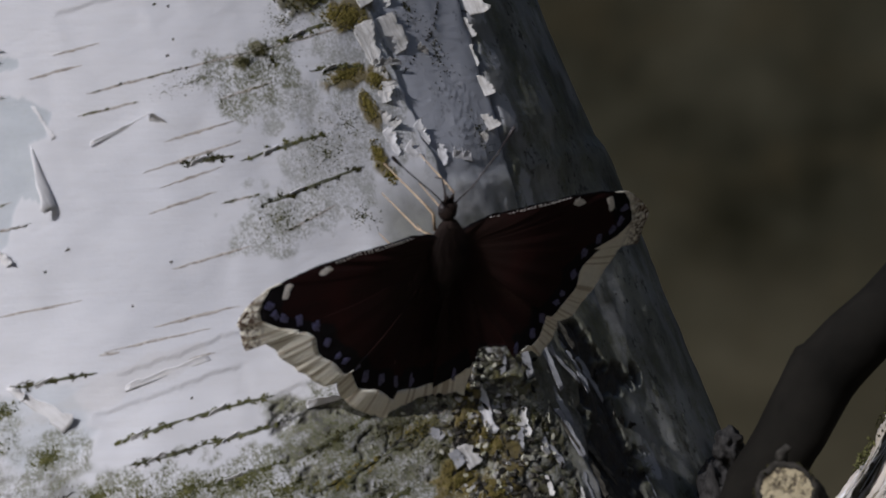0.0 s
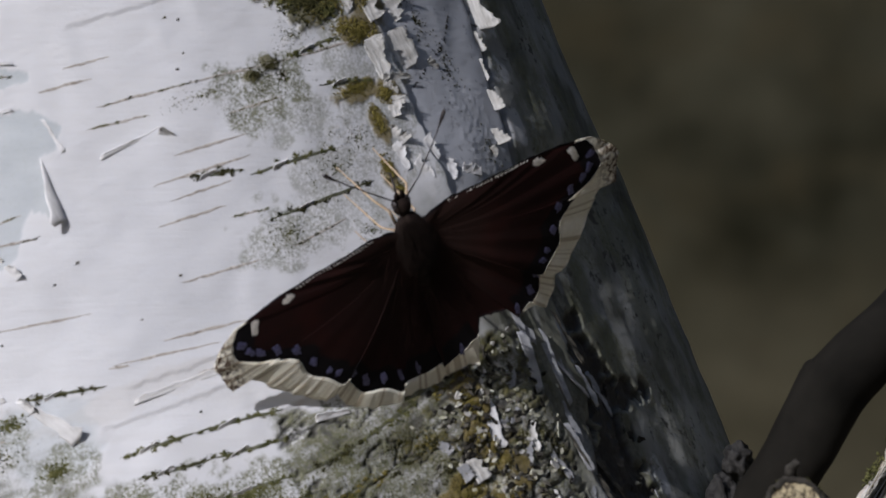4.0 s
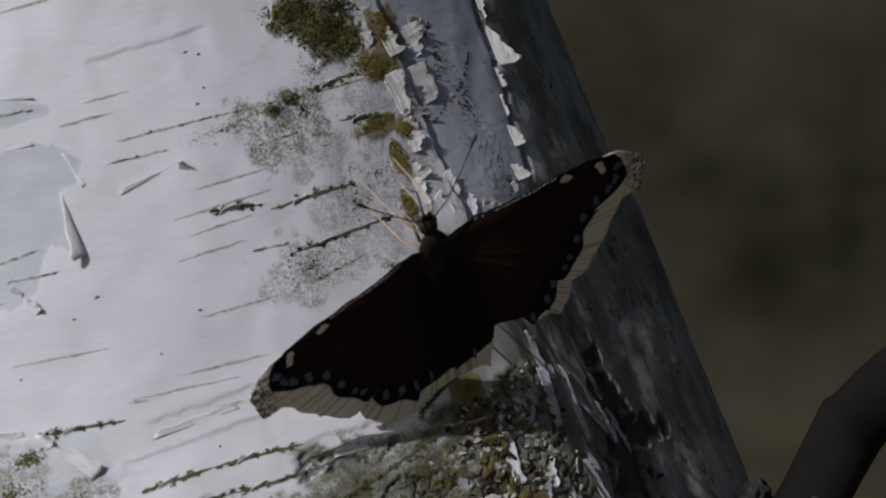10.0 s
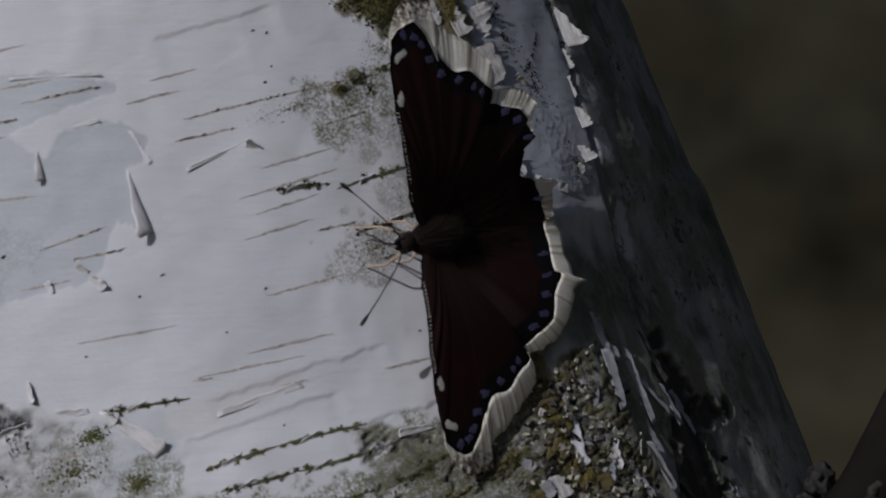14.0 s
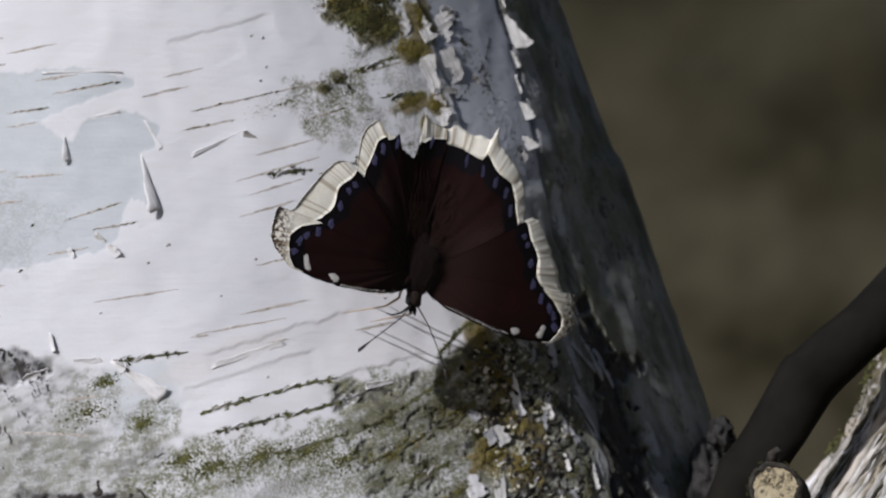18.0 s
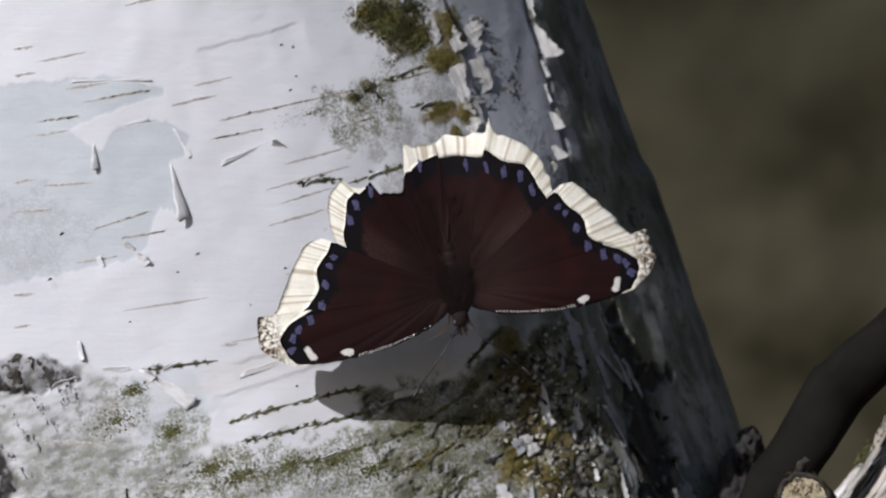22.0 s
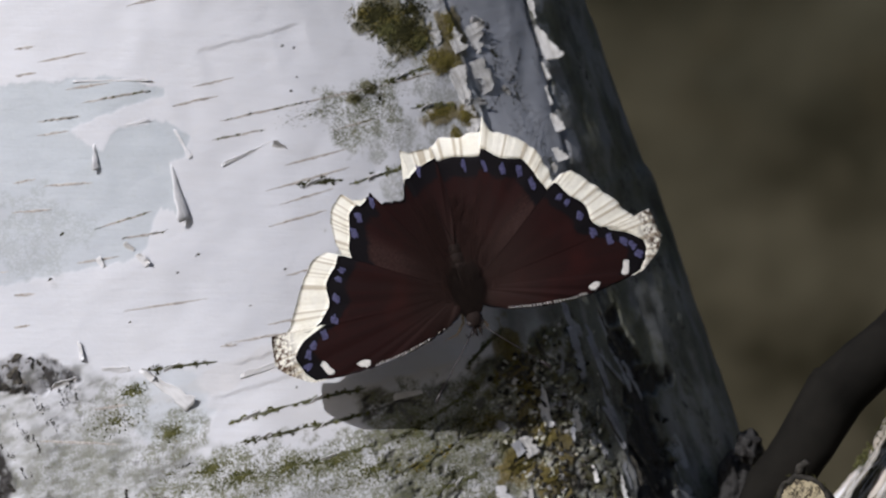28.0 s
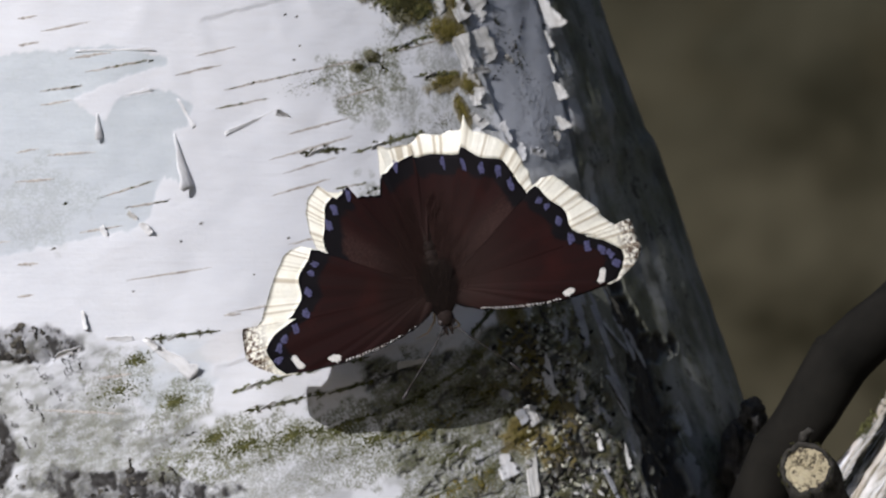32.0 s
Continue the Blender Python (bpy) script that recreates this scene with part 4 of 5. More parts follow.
def joined_meshes(name, made):
    """One mesh out of several wing sheets, with their attributes."""
    me = mesh_of(name, *merge([([tuple(v.co) for v in q.vertices], [tuple(p.vertices) for p in q.polygons]) for q in made]))
    for key in ("rim", "root", "streak", "dust", "band"):
        val = np.concatenate([np.array([d.value for d in q.attributes[key].data]) for q in made])
        at = me.attributes.new(key, "FLOAT", "POINT")
        at.data.foreach_set("value", val.astype(np.float32))
    return me


def merge(pieces):
    verts, faces = [], []
    for v, f in pieces:
        n = len(verts)
        verts += list(v)
        faces += [tuple(i + n for i in q) for q in f]
    return verts, faces


def wing_z(me, x, y, side):
    """The height of a wing's upper side at (x, y), millimetres."""
    co = np.array([tuple(v.co) for v in me.vertices[: len(me.vertices) // 2]]) * 1000
    i = np.argmin((co[:, 0] - side * x) ** 2 + (co[:, 1] - y) ** 2)
    return float(co[i, 2])


def wing_sheet(name, base, outline, side, camber, seed, border, droop=0.0, run=None):
    """The dark membrane (border False) or the pale margin (border True) of one wing, a thin closed shell."""
    o = along(outline)
    if border and run is None:
        ok = o[:, 2] > 0.15
        cut = np.flatnonzero(np.diff(np.concatenate([[0], ok.astype(int), [0]])))
        runs = [(a, z) for a, z in zip(cut[::2], cut[1::2]) if z - a > 2]
        made = [wing_sheet(name, base, outline, side, camber, seed, True, droop, q) for q in runs]
        return joined_meshes(name, made)
    b = np.array(base)
    d = o[:, :2] - b
    length = np.hypot(*d.T)
    k = np.arange(len(o))
    width = np.minimum(o[:, 2] * (1 + 0.10 * np.sin(k * 0.22 + seed)), length * 0.9)
    out = 1 + (vnoise(k / 4.8, k * 0, seed) - 0.5) * 0.5 / length * (o[:, 2] > 0.3)
    inner = np.clip(1 - width / length, 0.05, 1)
    lo, hi, steps = (inner - 0.012, out, 6) if border else (np.zeros(len(o)), inner * (1 + (vnoise(k / 1.9, k * 0, seed + 5) - 0.5) * 0.4 / length), 22)
    verts, rim, root, streak, dust, band = [], [], [], [], [], []
    if run:
        a0, z0 = run
        o, d, length, k, width, out, inner, lo, hi = (q[a0:z0] for q in (o, d, length, k, width, out, inner, lo, hi))
    st = vnoise(k / 1.25, k * 0 + 3, seed + 9)
    vein = vnoise(k / 10.5, k * 0 + 5, seed + 2)
    for j in range(steps + 1):
        f = lo + (hi - lo) * (j / steps)
        x, y = b[0] + d[:, 0] * f, b[1] + d[:, 1] * f
        r = length * f
        z = camber * 0.6 * np.sin(np.clip(f, 0, 1) * math.pi * 0.8) + (vein - 0.5) * 0.4 * f + (0.05 if border else 0.0)
        z = z - droop * np.exp(-((x / 9) ** 2))
        if border:
            z = z + (st - 0.5) * 0.20 * (j / steps) - 0.55 * (j / steps) ** 1.6 * (np.minimum(width, 4.0) / 4)
        verts.append(np.stack([side * x, y, z], 1))
        left = length * inner - r
        rim.append(np.where(o[:, 2] > 0.2, np.clip(1 - left / 7.5, 0, 1), np.clip(1 - left / 5.0, 0, 1) * 0.55))
        root.append(np.clip(1 - r / 20.0, 0, 1))
        streak.append(st if border else vnoise(k / 3.3, k * 0 + r / 9.0, seed + 4))
        ang = np.degrees(np.arctan2(y - b[1], x - b[0]))
        band.append(ease(-47, -36, ang) * ease(4.0, 12.0, r) * (base[1] < 0))
        dust.append(np.clip(0.06 + 0.95 * ease(31.0, 34.5, x + 0 * y) + 0.10 * (j / steps > 0.9), 0, 1))
    top = np.concatenate(verts) * MM
    rows, cols = steps + 1, len(o)
    under = top - np.array([0, 0, 0.00012])
    f1 = grid_faces(rows, cols)
    if side < 0:
        f1 = f1[:, ::-1]
    n = rows * cols
    loop = list(range(cols)) + [r * cols + cols - 1 for r in range(1, rows)] + [(rows - 1) * cols + c for c in range(cols - 2, -1, -1)] + [r * cols for r in range(rows - 2, 0, -1)]
    wall = [(loop[i], loop[(i + 1) % len(loop)], loop[(i + 1) % len(loop)] + n, loop[i] + n) for i in range(len(loop))]
    me = mesh_of(name, np.concatenate([top, under]), [tuple(q) for q in f1] + [tuple(q[::-1] + n) for q in f1] + wall)
    for key, val in (("rim", rim), ("root", root), ("streak", streak), ("dust", dust), ("band", band)):
        at = me.attributes.new(key, "FLOAT", "POINT")
        at.data.foreach_set("value", np.tile(np.concatenate(val), 2).astype(np.float32))
    return me


def scale_spot(name, x, y, z, ru, rv, turn, side, seed):
    """A small ragged patch of coloured scales lying on the wing."""
    rnd = random.Random(seed)
    rings, n, verts = 3, 18, [(side * x, y, z + 0.05)]
    for j in range(1, rings + 1):
        for i in range(n):
            a = 2 * math.pi * i / n
            r = j / rings * (1 + (rnd.random() - 0.5) * (0.7 if j == rings else 0.2)) * 0.95 / max(abs(math.cos(a)), abs(math.sin(a))) ** 0.4
            px, py = ru * r * math.cos(a), rv * r * math.sin(a)
            qx, qy = px * math.cos(turn) - py * math.sin(turn), px * math.sin(turn) + py * math.cos(turn)
            verts.append((side * (x + qx), y + qy, z + 0.05 * (1 - (j / rings) ** 3)))
    faces = [(0, 1 + i, 1 + (i + 1) % n) for i in range(n)]
    faces += [(1 + n * j + i, 1 + n * (j + 1) + i, 1 + n * (j + 1) + (i + 1) % n, 1 + n * j + (i + 1) % n) for j in range(rings - 1) for i in range(n)]
    if side < 0:
        faces = [f[::-1] for f in faces]
    return mesh_of(name, np.array(verts) * MM, faces)


DROOP = 3.6
FORE = [(1.6, 3.4, 0), (3.6, 4.8, 0), (6.9, 6.1, 0), (13.8, 7.1, 0), (20.8, 7.1, 0), (27.0, 6.4, 0), (31.4, 5.5, 0.3), (33.9, 3.8, 1.3), (35.7, 2.2, 2.8), (36.2, 0.4, 3.4), (35.7, -2.2, 5.0), (35.0, -4.5, 8.2),
        (33.3, -3.4, 5.0), (31.3, -4.7, 5.3), (30.2, -6.5, 5.2), (28.4, -9.0, 4.6), (26.4, -11.2, 3.8), (24.7, -13.2, 3.5), (23.0, -14.4, 3.0), (21.0, -14.5, 1.8), (19.0, -13.3, 0.6)]
HIND = [(2.4, 1.6, 0), (5.2, 1.0, 0), (8.0, -0.6, 0), (12.5, -4.0, 0), (17.5, -8.5, 0), (19.6, -11.6, 1.0), (19.6, -15.2, 2.2), (19.0, -17.6, 2.5), (17.4, -20.7, 3.0), (15.6, -22.4, 3.5), (12.0, -24.3, 3.5), (11.2, -25.6, 4.2), (10.8, -27.4, 5.5), (9.8, -25.1, 3.6),
        (6.0, -25.2, 3.5), (2.9, -25.9, 3.4), (1.8, -25.1, 2.5), (-0.4, -24.6, 1.6), (-0.7, -23.0, 0), (-1.2, -17.0, 0), (-0.6, -8, 0)]
HIND_TORN = [(2.4, 1.6, 0), (5.2, 1.0, 0), (8.0, -0.6, 0), (12.5, -4.0, 0), (17.5, -8.0, 0), (19.8, -11.0, 1.5), (20.3, -13.6, 2.2), (20.2, -17.3, 3.0), (18.9, -20.1, 3.2), (16.9, -21.4, 2.8), (15.6, -20.0, 1.4), (14.1, -19.4, 0.3), (12.1, -20.2, 0), (10.9, -18.0, 0),
             (8.5, -17.7, 0), (6.7, -17.4, 0), (5.7, -21.0, 0.2), (5.0, -25.7, 4.2), (2.3, -24.7, 2.6), (-0.3, -24.5, 1.5), (-0.7, -23.0, 0), (-1.2, -17.0, 0), (-0.6, -8, 0)]

butterfly = tagged(new("butterfly"), "dark maroon butterfly with cream wing margins, sitting on birch bark", "butterfly")
WINGS = {}
for side, tag in ((-1, "left"), (1, "right")):
    fore = part("forewing", wing_sheet("forewing", (1.4, 0.6), FORE, side, 0.9, 3 if side < 0 else 8, False, DROOP), WING, butterfly, "maroon forewing with a black outer band")
    part("pale_margin", wing_sheet("pale_margin", (1.4, 0.6), FORE, side, 0.9, 3 if side < 0 else 8, True, DROOP), BORDER, fore, "frayed cream wing margin")
    for i, (x, y) in enumerate(((19.6, -10.7), (20.8, -9.5), (22.3, -6.6), (24.0, -3.2), (26.6, -1.3), (29.0, -0.3), (30.4, 0.8), (31.0, 2.5))):
        r = 0.6 if i in (0, 1) else 0.8
        part("blue_spot", scale_spot("blue_spot", x, y, wing_z(fore.data, x, y, side) + 0.03, r * 0.8, r * 1.15, 0.9 - 0.25 * i, side, 40 + i), BLUE, fore, "violet-blue spot")
    part("white_spot", scale_spot("white_spot", 21.9, 5.6, wing_z(fore.data, 21.9, 5.6, side) + 0.03, 0.75, 1.30, 0.75, side, 60), PALE, fore, "cream-white costal spot")
    part("white_spot", scale_spot("white_spot", 28.1, 4.2, wing_z(fore.data, 28.1, 4.2, side) + 0.03, 0.58, 1.85, 0.38, side, 61), PALE, fore, "cream-white costal spot")
    # pale fringe ticks along the front edge
    rnd = random.Random(70)
    for i in range(24):
        s = i / 24
        x, y = 6.5 + 14.0 * s, 5.75 + 1.2 * math.sin(s * 2.0)
        part("costal_tick", scale_spot("costal_tick", x + rnd.uniform(-0.1, 0.1), y - 0.15, wing_z(fore.data, x, y, side) + 0.03, 0.09, 0.28, -0.6 + rnd.uniform(-0.3, 0.3), side, 80 + i), PALE, fore)
    outline = HIND if side < 0 else HIND_TORN
    hind = part("hindwing", wing_sheet("hindwing", (1.6, -1.6), outline, side, 0.7, 13 if side < 0 else 19, False, DROOP), WING, butterfly,
                "maroon hindwing with a black outer band" if side < 0 else "maroon hindwing with a torn notch in its edge")
    part("pale_margin", wing_sheet("pale_margin", (1.6, -1.6), outline, side, 0.7, 13 if side < 0 else 19, True, DROOP), BORDER, hind, "frayed cream wing margin")
    spots = ((15.9, -13.8), (14.4, -16.5), (11.7, -17.8), (9.0, -19.2), (5.8, -20.1)) if side < 0 else ((12.4, -18.4), (15.3, -16.7), (16.9, -14.4), (3.0, -21.3))
    for i, (x, y) in enumerate(spots):
        part("blue_spot", scale_spot("blue_spot", x, y, wing_z(hind.data, x, y, side) + 0.03, 0.55, 1.1, -0.35 + 0.08 * x * 0.3, side, 90 + i), BLUE, hind, "violet-blue spot")
    WINGS[side] = (fore, hind)
    fore.location = (0, 0, 1.2 * MM)
    hind.location = (0, 0, 0.75 * MM)


def ball(cx, cy, cz, rx, ry, rz, seed=0, rough=0.06, n=18, m=12):
    """A lumpy ellipsoid."""
    verts, rnd = [], random.Random(seed)
    for j in range(m + 1):
        b = math.pi * j / m
        for i in range(n):
            a = 2 * math.pi * i / n
            k = 1 + (rnd.random() - 0.5) * rough
            verts.append(((cx + rx * k * math.sin(b) * math.cos(a)) * MM, (cy + ry * k * math.cos(b)) * MM, (cz + rz * k * math.sin(b) * math.sin(a)) * MM))
    return verts, [tuple(f) for f in grid_faces(m + 1, n, True)]


def hairs(count, seed, place, length, width=0.05):
    """Many fine tapering hairs; place(rnd) gives a root and a direction in millimetres."""
    rnd, out = random.Random(seed), []
    for _ in range(count):
        p, d = place(rnd)
        p, d = Vector(p), Vector(d).normalized()
        d = (d + Vector([rnd.uniform(-0.35, 0.35) for _ in range(3)])).normalized()
        a = d.orthogonal().normalized() * width
        b = d.cross(a)
        tip = p + d * length * rnd.uniform(0.6, 1.3)
        out.append(([(p + a) * MM, (p - a * 0.5 + b) * MM, (p - a * 0.5 - b) * MM, tip * MM], [(0, 1, 3), (1, 2, 3), (2, 0, 3)]))
    return out


BODY_Z = -3.3
part("thorax", joined("thorax", [ball(0, 1.2, 0.7 + BODY_Z, 2.7, 4.8, 1.5, 1)]), FUR, butterfly, "furry dark brown thorax")
segs = [ball(0, -3.2 - 1.75 * i, -0.1 + BODY_Z, 1.85 - 0.10 * i - 0.02 * i * i, 1.75, 1.35 - 0.10 * i, 5 + i, 0.05, 16, 8) for i in range(8)]
for s in segs:
    part("abdomen_segment", joined("abdomen_segment", [s]), FUR, butterfly)
head = part("head", joined("head", [ball(0, 6.2, 0.4, 1.5, 1.7, 1.3, 2)]), FUR, butterfly, "dark furry head")
for s in (-1, 1):
    part("eye", joined("eye", [ball(1.0 * s, 6.9, 0.5, 0.6, 0.75, 0.75, 3, 0.0, 14, 10)]), HORN, head, "glossy dark compound eye")
    part("palp", joined("palp", [tube([Vector(q) * MM for q in ((0.45 * s, 7.3, 0.3), (0.5 * s, 8.4, 0.7), (0.4 * s, 9.3, 1.1))], [0.0004, 0.00038, 0.0001], 8)]), FUR, head)
    ant = part("antenna", joined("antenna", [tube([Vector(q) * MM for q in ((0.6 * s, 7.4, 1.0), (3.2 * s, 10.4, 2.0), (7.3 * s, 14.6, 1.6), (9.4 * s, 16.8, 1.2))], [0.00013, 0.00011, 0.0001, 0.00012], 6)]), HORN, head, "thin dark antenna")
    part("club", joined("club", [tube([Vector(q) * MM for q in ((9.1 * s, 16.5, 1.25), (9.9 * s, 17.4, 1.1), (10.5 * s, 18.1, 1.0), (10.7 * s, 18.4, 1.0))], [0.00012, 0.00030, 0.00032, 0.0001], 8)]), HORN, ant)
part("proboscis", joined("proboscis", [tube([Vector(q) * MM for q in ((0, 7.6, -0.2), (0.5, 9.0, -1.6), (1.2, 9.5, -3.4), (1.0, 9.0, -5.0))], [0.0002, 0.00017, 0.00014, 0.0001], 6)]), HORN, head, "thin dark proboscis")
for s in (-1, 1):
    for y0, x1, y1 in ((3.4, 2.9, 8.0), (1.2, 3.0, 3.0), (-1.0, 3.0, -4.0)):
        part("leg", joined("leg", [tube([Vector(q) * MM for q in ((1.2 * s, y0, -4.4), (0.55 * x1 * s, 0.5 * (y0 + y1) + 0.5, -4.6), (x1 * s, y1, -6.2), ((x1 + 0.3) * s, y1 + 1.2, -16.5))], [0.00028, 0.00024, 0.00018, 0.00008], 7)]), LEG, butterfly, "slender tan leg")


def thorax_hair(r):
    a, y = r.uniform(0.1, math.pi - 0.1), r.uniform(-3.0, 5.9)
    k = math.sqrt(max(0.05, 1 - ((y - 1.2) / 4.6) ** 2))
    return (2.6 * k * math.cos(a), y, 0.7 + BODY_Z + 1.5 * k * math.sin(a)), (0.8 * math.cos(a), -1.3, 0.5 * math.sin(a))


def wing_hair(r):
    s, y = r.choice((-1, 1)), r.uniform(-15, 2.5)
    x = 0.8 + abs(r.gauss(0, 2.4))
    return (s * x, y, 1.25 - DROOP * math.exp(-((x / 9) ** 2))), (s * 0.35, -1.0, 0.12)


fur = part("fur", joined("fur", hairs(2400, 4, thorax_hair, 2.3, 0.03), False), FUR, butterfly, "brown hair on the back")
fur["kind"] = "stuff"
hair = part("wing_hair", joined("wing_hair", hairs(1300, 6, wing_hair, 2.6, 0.02), False), HAIR, butterfly, "reddish hair at the wing roots")
hair["kind"] = "stuff"


# ---- the second stem, a cut stub, the limb behind and the wood beyond ----
second = tagged(new("birch_tree"), "second birch tree with stringy, split white bark", "tree")
second.location = (0.1558, 0.055, 0.0)


def second_r(zz):
    return 66 + 5 * ease(5, -32, zz) + 11 * ease(-27, -58, zz) + 16 * ease(-50, -120, zz) - 0.02 * zz


def second_mesh():
    vs = np.concatenate([np.linspace(0.0, 1.09, 20), np.arange(1.10, 1.32, 0.0005), np.linspace(1.33, 2.2, 16)])
    an = np.concatenate([np.arange(-2.4, -0.5, 0.005), np.linspace(-0.48, 2 * math.pi - 2.42, 60)])
    a, z = np.meshgrid(an, vs)
    zz = (z - 1.2) * 1000
    low = ease(-22, -38, zz + (fbm(a * 40, zz / 40, 80, 4) - 0.5) * 30)
    fibre = fbm(a * 62 + zz * 0.05, zz / 20, 83, 4)
    gap = np.abs(fbm(a * 38 + zz * 0.03, zz / 24, 85, 4) - 0.5)
    h = (fbm(a * 9 + zz * 0.02, zz / 60, 81, 5) - 0.5) * 6 + low * ((fibre - 0.5) * 3.5 - 1.6 * ease(0.05, 0.0, gap)) + (fbm(a * 60, zz / 3.2, 84, 4) - 0.5) * 2.2
    r = (second_r(zz) + h) * 1e-3
    lean = 0.16 * (z - 1.2)
    p = np.stack([r * np.sin(a) + lean, -r * np.cos(a), z], -1)
    me = mesh_of("bark", p.reshape(-1, 3), grid_faces(len(vs), len(an), True))
    fleck = ease(0.66, 0.74, fbm(a * 30, zz / 1.6, 86, 3)) * (1 - low)
    white = np.maximum(low * ease(0.45, 0.54, fibre), fleck * 0.9)
    for key, val in (("white", white), ("gap", low * np.maximum(ease(0.055, 0.015, gap), ease(0.40, 0.32, fibre))), ("moss", ease(0.50, 0.62, fbm(a * 14, zz / 9, 87, 4)) * (1 - 0.75 * low)), ("tan", ease(0.48, 0.64, fbm(a * 40 + 3, zz / 40, 88, 3)) * low)):
        at = me.attributes.new(key, "FLOAT", "POINT")
        at.data.foreach_set("value", np.clip(val, 0, 1).reshape(-1).astype(np.float32))
    return me


def split_bark_material():
    """Olive-brown rind above, white and straw fibres with dark splits below."""
    k = Mat("split_birch_bark")
    fine, mid, grain = k.noise(1600, 4, 0.7), k.noise(330, 5, 0.7), k.noise(240, 4, 0.6, k.scaled(1, 1, 0.12))
    rind = k.mix(k.ramp(mid, (0.34, 0.0), (0.66, 1.0)), (0.030, 0.026, 0.014), (0.17, 0.145, 0.085))
    rind = k.mix(k.ramp(fine, (0.60, 0.0), (0.70, 0.6)), rind, (0.34, 0.32, 0.27))
    pale = k.mix(k.ramp(grain, (0.34, 0.0), (0.62, 1.0)), (0.40, 0.37, 0.32), (0.74, 0.73, 0.72))
    pale = k.mix(k.calc("MULTIPLY", k.attr("tan"), 0.5), pale, (0.42, 0.33, 0.22))
    c = k.mix(k.attr("white"), rind, pale)
    c = k.mix(k.attr("moss"), c, k.mix(fine, (0.022, 0.022, 0.007), (0.11, 0.095, 0.03)))
    c = k.mix(k.attr("gap"), c, k.mix(fine, (0.012, 0.010, 0.007), (0.06, 0.05, 0.03)))
    k.put("Base Color", c).put("Roughness", 0.75).put("Specular IOR Level", 0.25)
    k.bump(k.mix(0.5, fine, grain), 0.35, 0.0006)
    return k.m


part("bark", second_mesh(), split_bark_material(), second, "olive-brown rind over split white fibres")
rnd = random.Random(31)


def second_pose(a, zz, out_mm=0.0):
    z = 1.2 + zz * MM
    r = (float(second_r(np.array(zz))) + out_mm) * MM
    out = Vector((math.sin(a), -math.cos(a), 0))
    slope = float(second_r(np.array(zz + 2.0)) - second_r(np.array(zz - 2.0))) / 4
    up = (Vector((0.16, 0, 1)) + out * slope).normalized()
    side = up.cross(out).normalized()
    out = side.cross(up)
    m = Matrix((side, up, out)).transposed().to_4x4()
    m.translation = Vector((r * math.sin(a) + 0.16 * (z - 1.2), -r * math.cos(a), z))
    return m


for i in range(230):
    a, zz = rnd.uniform(-2.05, -0.95), -33 - 40 * rnd.random()
    k = rnd.random()
    mat = PEEL if k < 0.36 else (STRAW if k < 0.48 else (STRIP_GREY if k < 0.62 else (CRUST if k < 0.84 else MOSS_DARK)))
    strip = part("bark_strip", flap(rnd.uniform(0.35, 1.0), rnd.uniform(4, 13), rnd.uniform(-4, 4), rnd.uniform(2, 26), 700 + i, 0.85, 0.11, 3, 9), mat, second)
    strip.matrix_local = second_pose(a, zz, 0.5) @ pose(0, 0, 0, 0, rnd.uniform(-10, 10), rnd.gauss(-3, 6))
CHIPS = [flap(rnd.uniform(0.4, 0.9), rnd.uniform(0.7, 2.0), rnd.uniform(0, 20), rnd.uniform(30, 90), 950 + i, 0.7, 0.12, 3, 5) for i in range(10)]
CHIP_SETS = [[me.copy() for me in CHIPS] for _ in range(3)]
for row, mat in zip(CHIP_SETS, (PEEL, CRUST, MOSS_DARK)):
    for me in row:
        me.materials.append(mat)
for i in range(150):
    a, zz = rnd.uniform(-1.95, -1.0), rnd.uniform(-34, 45)
    chip = part("bark_flake", CHIP_SETS[rnd.choice((0, 1, 1, 2))][i % 10], None, second)
    chip.matrix_local = second_pose(a, zz, 0.6) @ pose(0, 0, 0, 0, rnd.uniform(-10, 25), rnd.gauss(80, 40))


def second_moss(name, spots, size, material, seed, label):
    """Small lumps of moss on the second stem: spots are (a, zz, spread, count)."""
    rnd, pieces = random.Random(seed), []
    for a, zz, spread, n in spots:
        for _ in range(n):
            m = second_pose(a + rnd.gauss(0, spread / 75), zz + rnd.gauss(0, spread * 0.7), rnd.uniform(0, 2.2)) @ pose(0, 0, 0, rnd.uniform(0, 360), rnd.uniform(0, 360), 0)
            pieces.append(octa(m, size * rnd.uniform(0.5, 1.3), rnd))
    ob = part(name, joined(name, pieces, False), material, second, label)
    ob["kind"] = "stuff"


second_moss("moss_cushion", [(-1.62, -37, 1.6, 110), (-1.68, -44, 1.6, 130), (-1.5, -24, 2.5, 90)], 0.34, MOSS, 61, "green moss on the stem's edge")
second_moss("moss_cushion", [(-1.4, 10, 9, 130), (-1.5, -8, 7, 140), (-1.55, -30, 4, 90)], 0.30, MOSS_DARK, 62, "dark moss specks")

stub = tagged(new("branch_stub"), "short cut branch stub with a pale weathered end", "branch")
stub.location = (0.0605, -0.016, 1.1575)


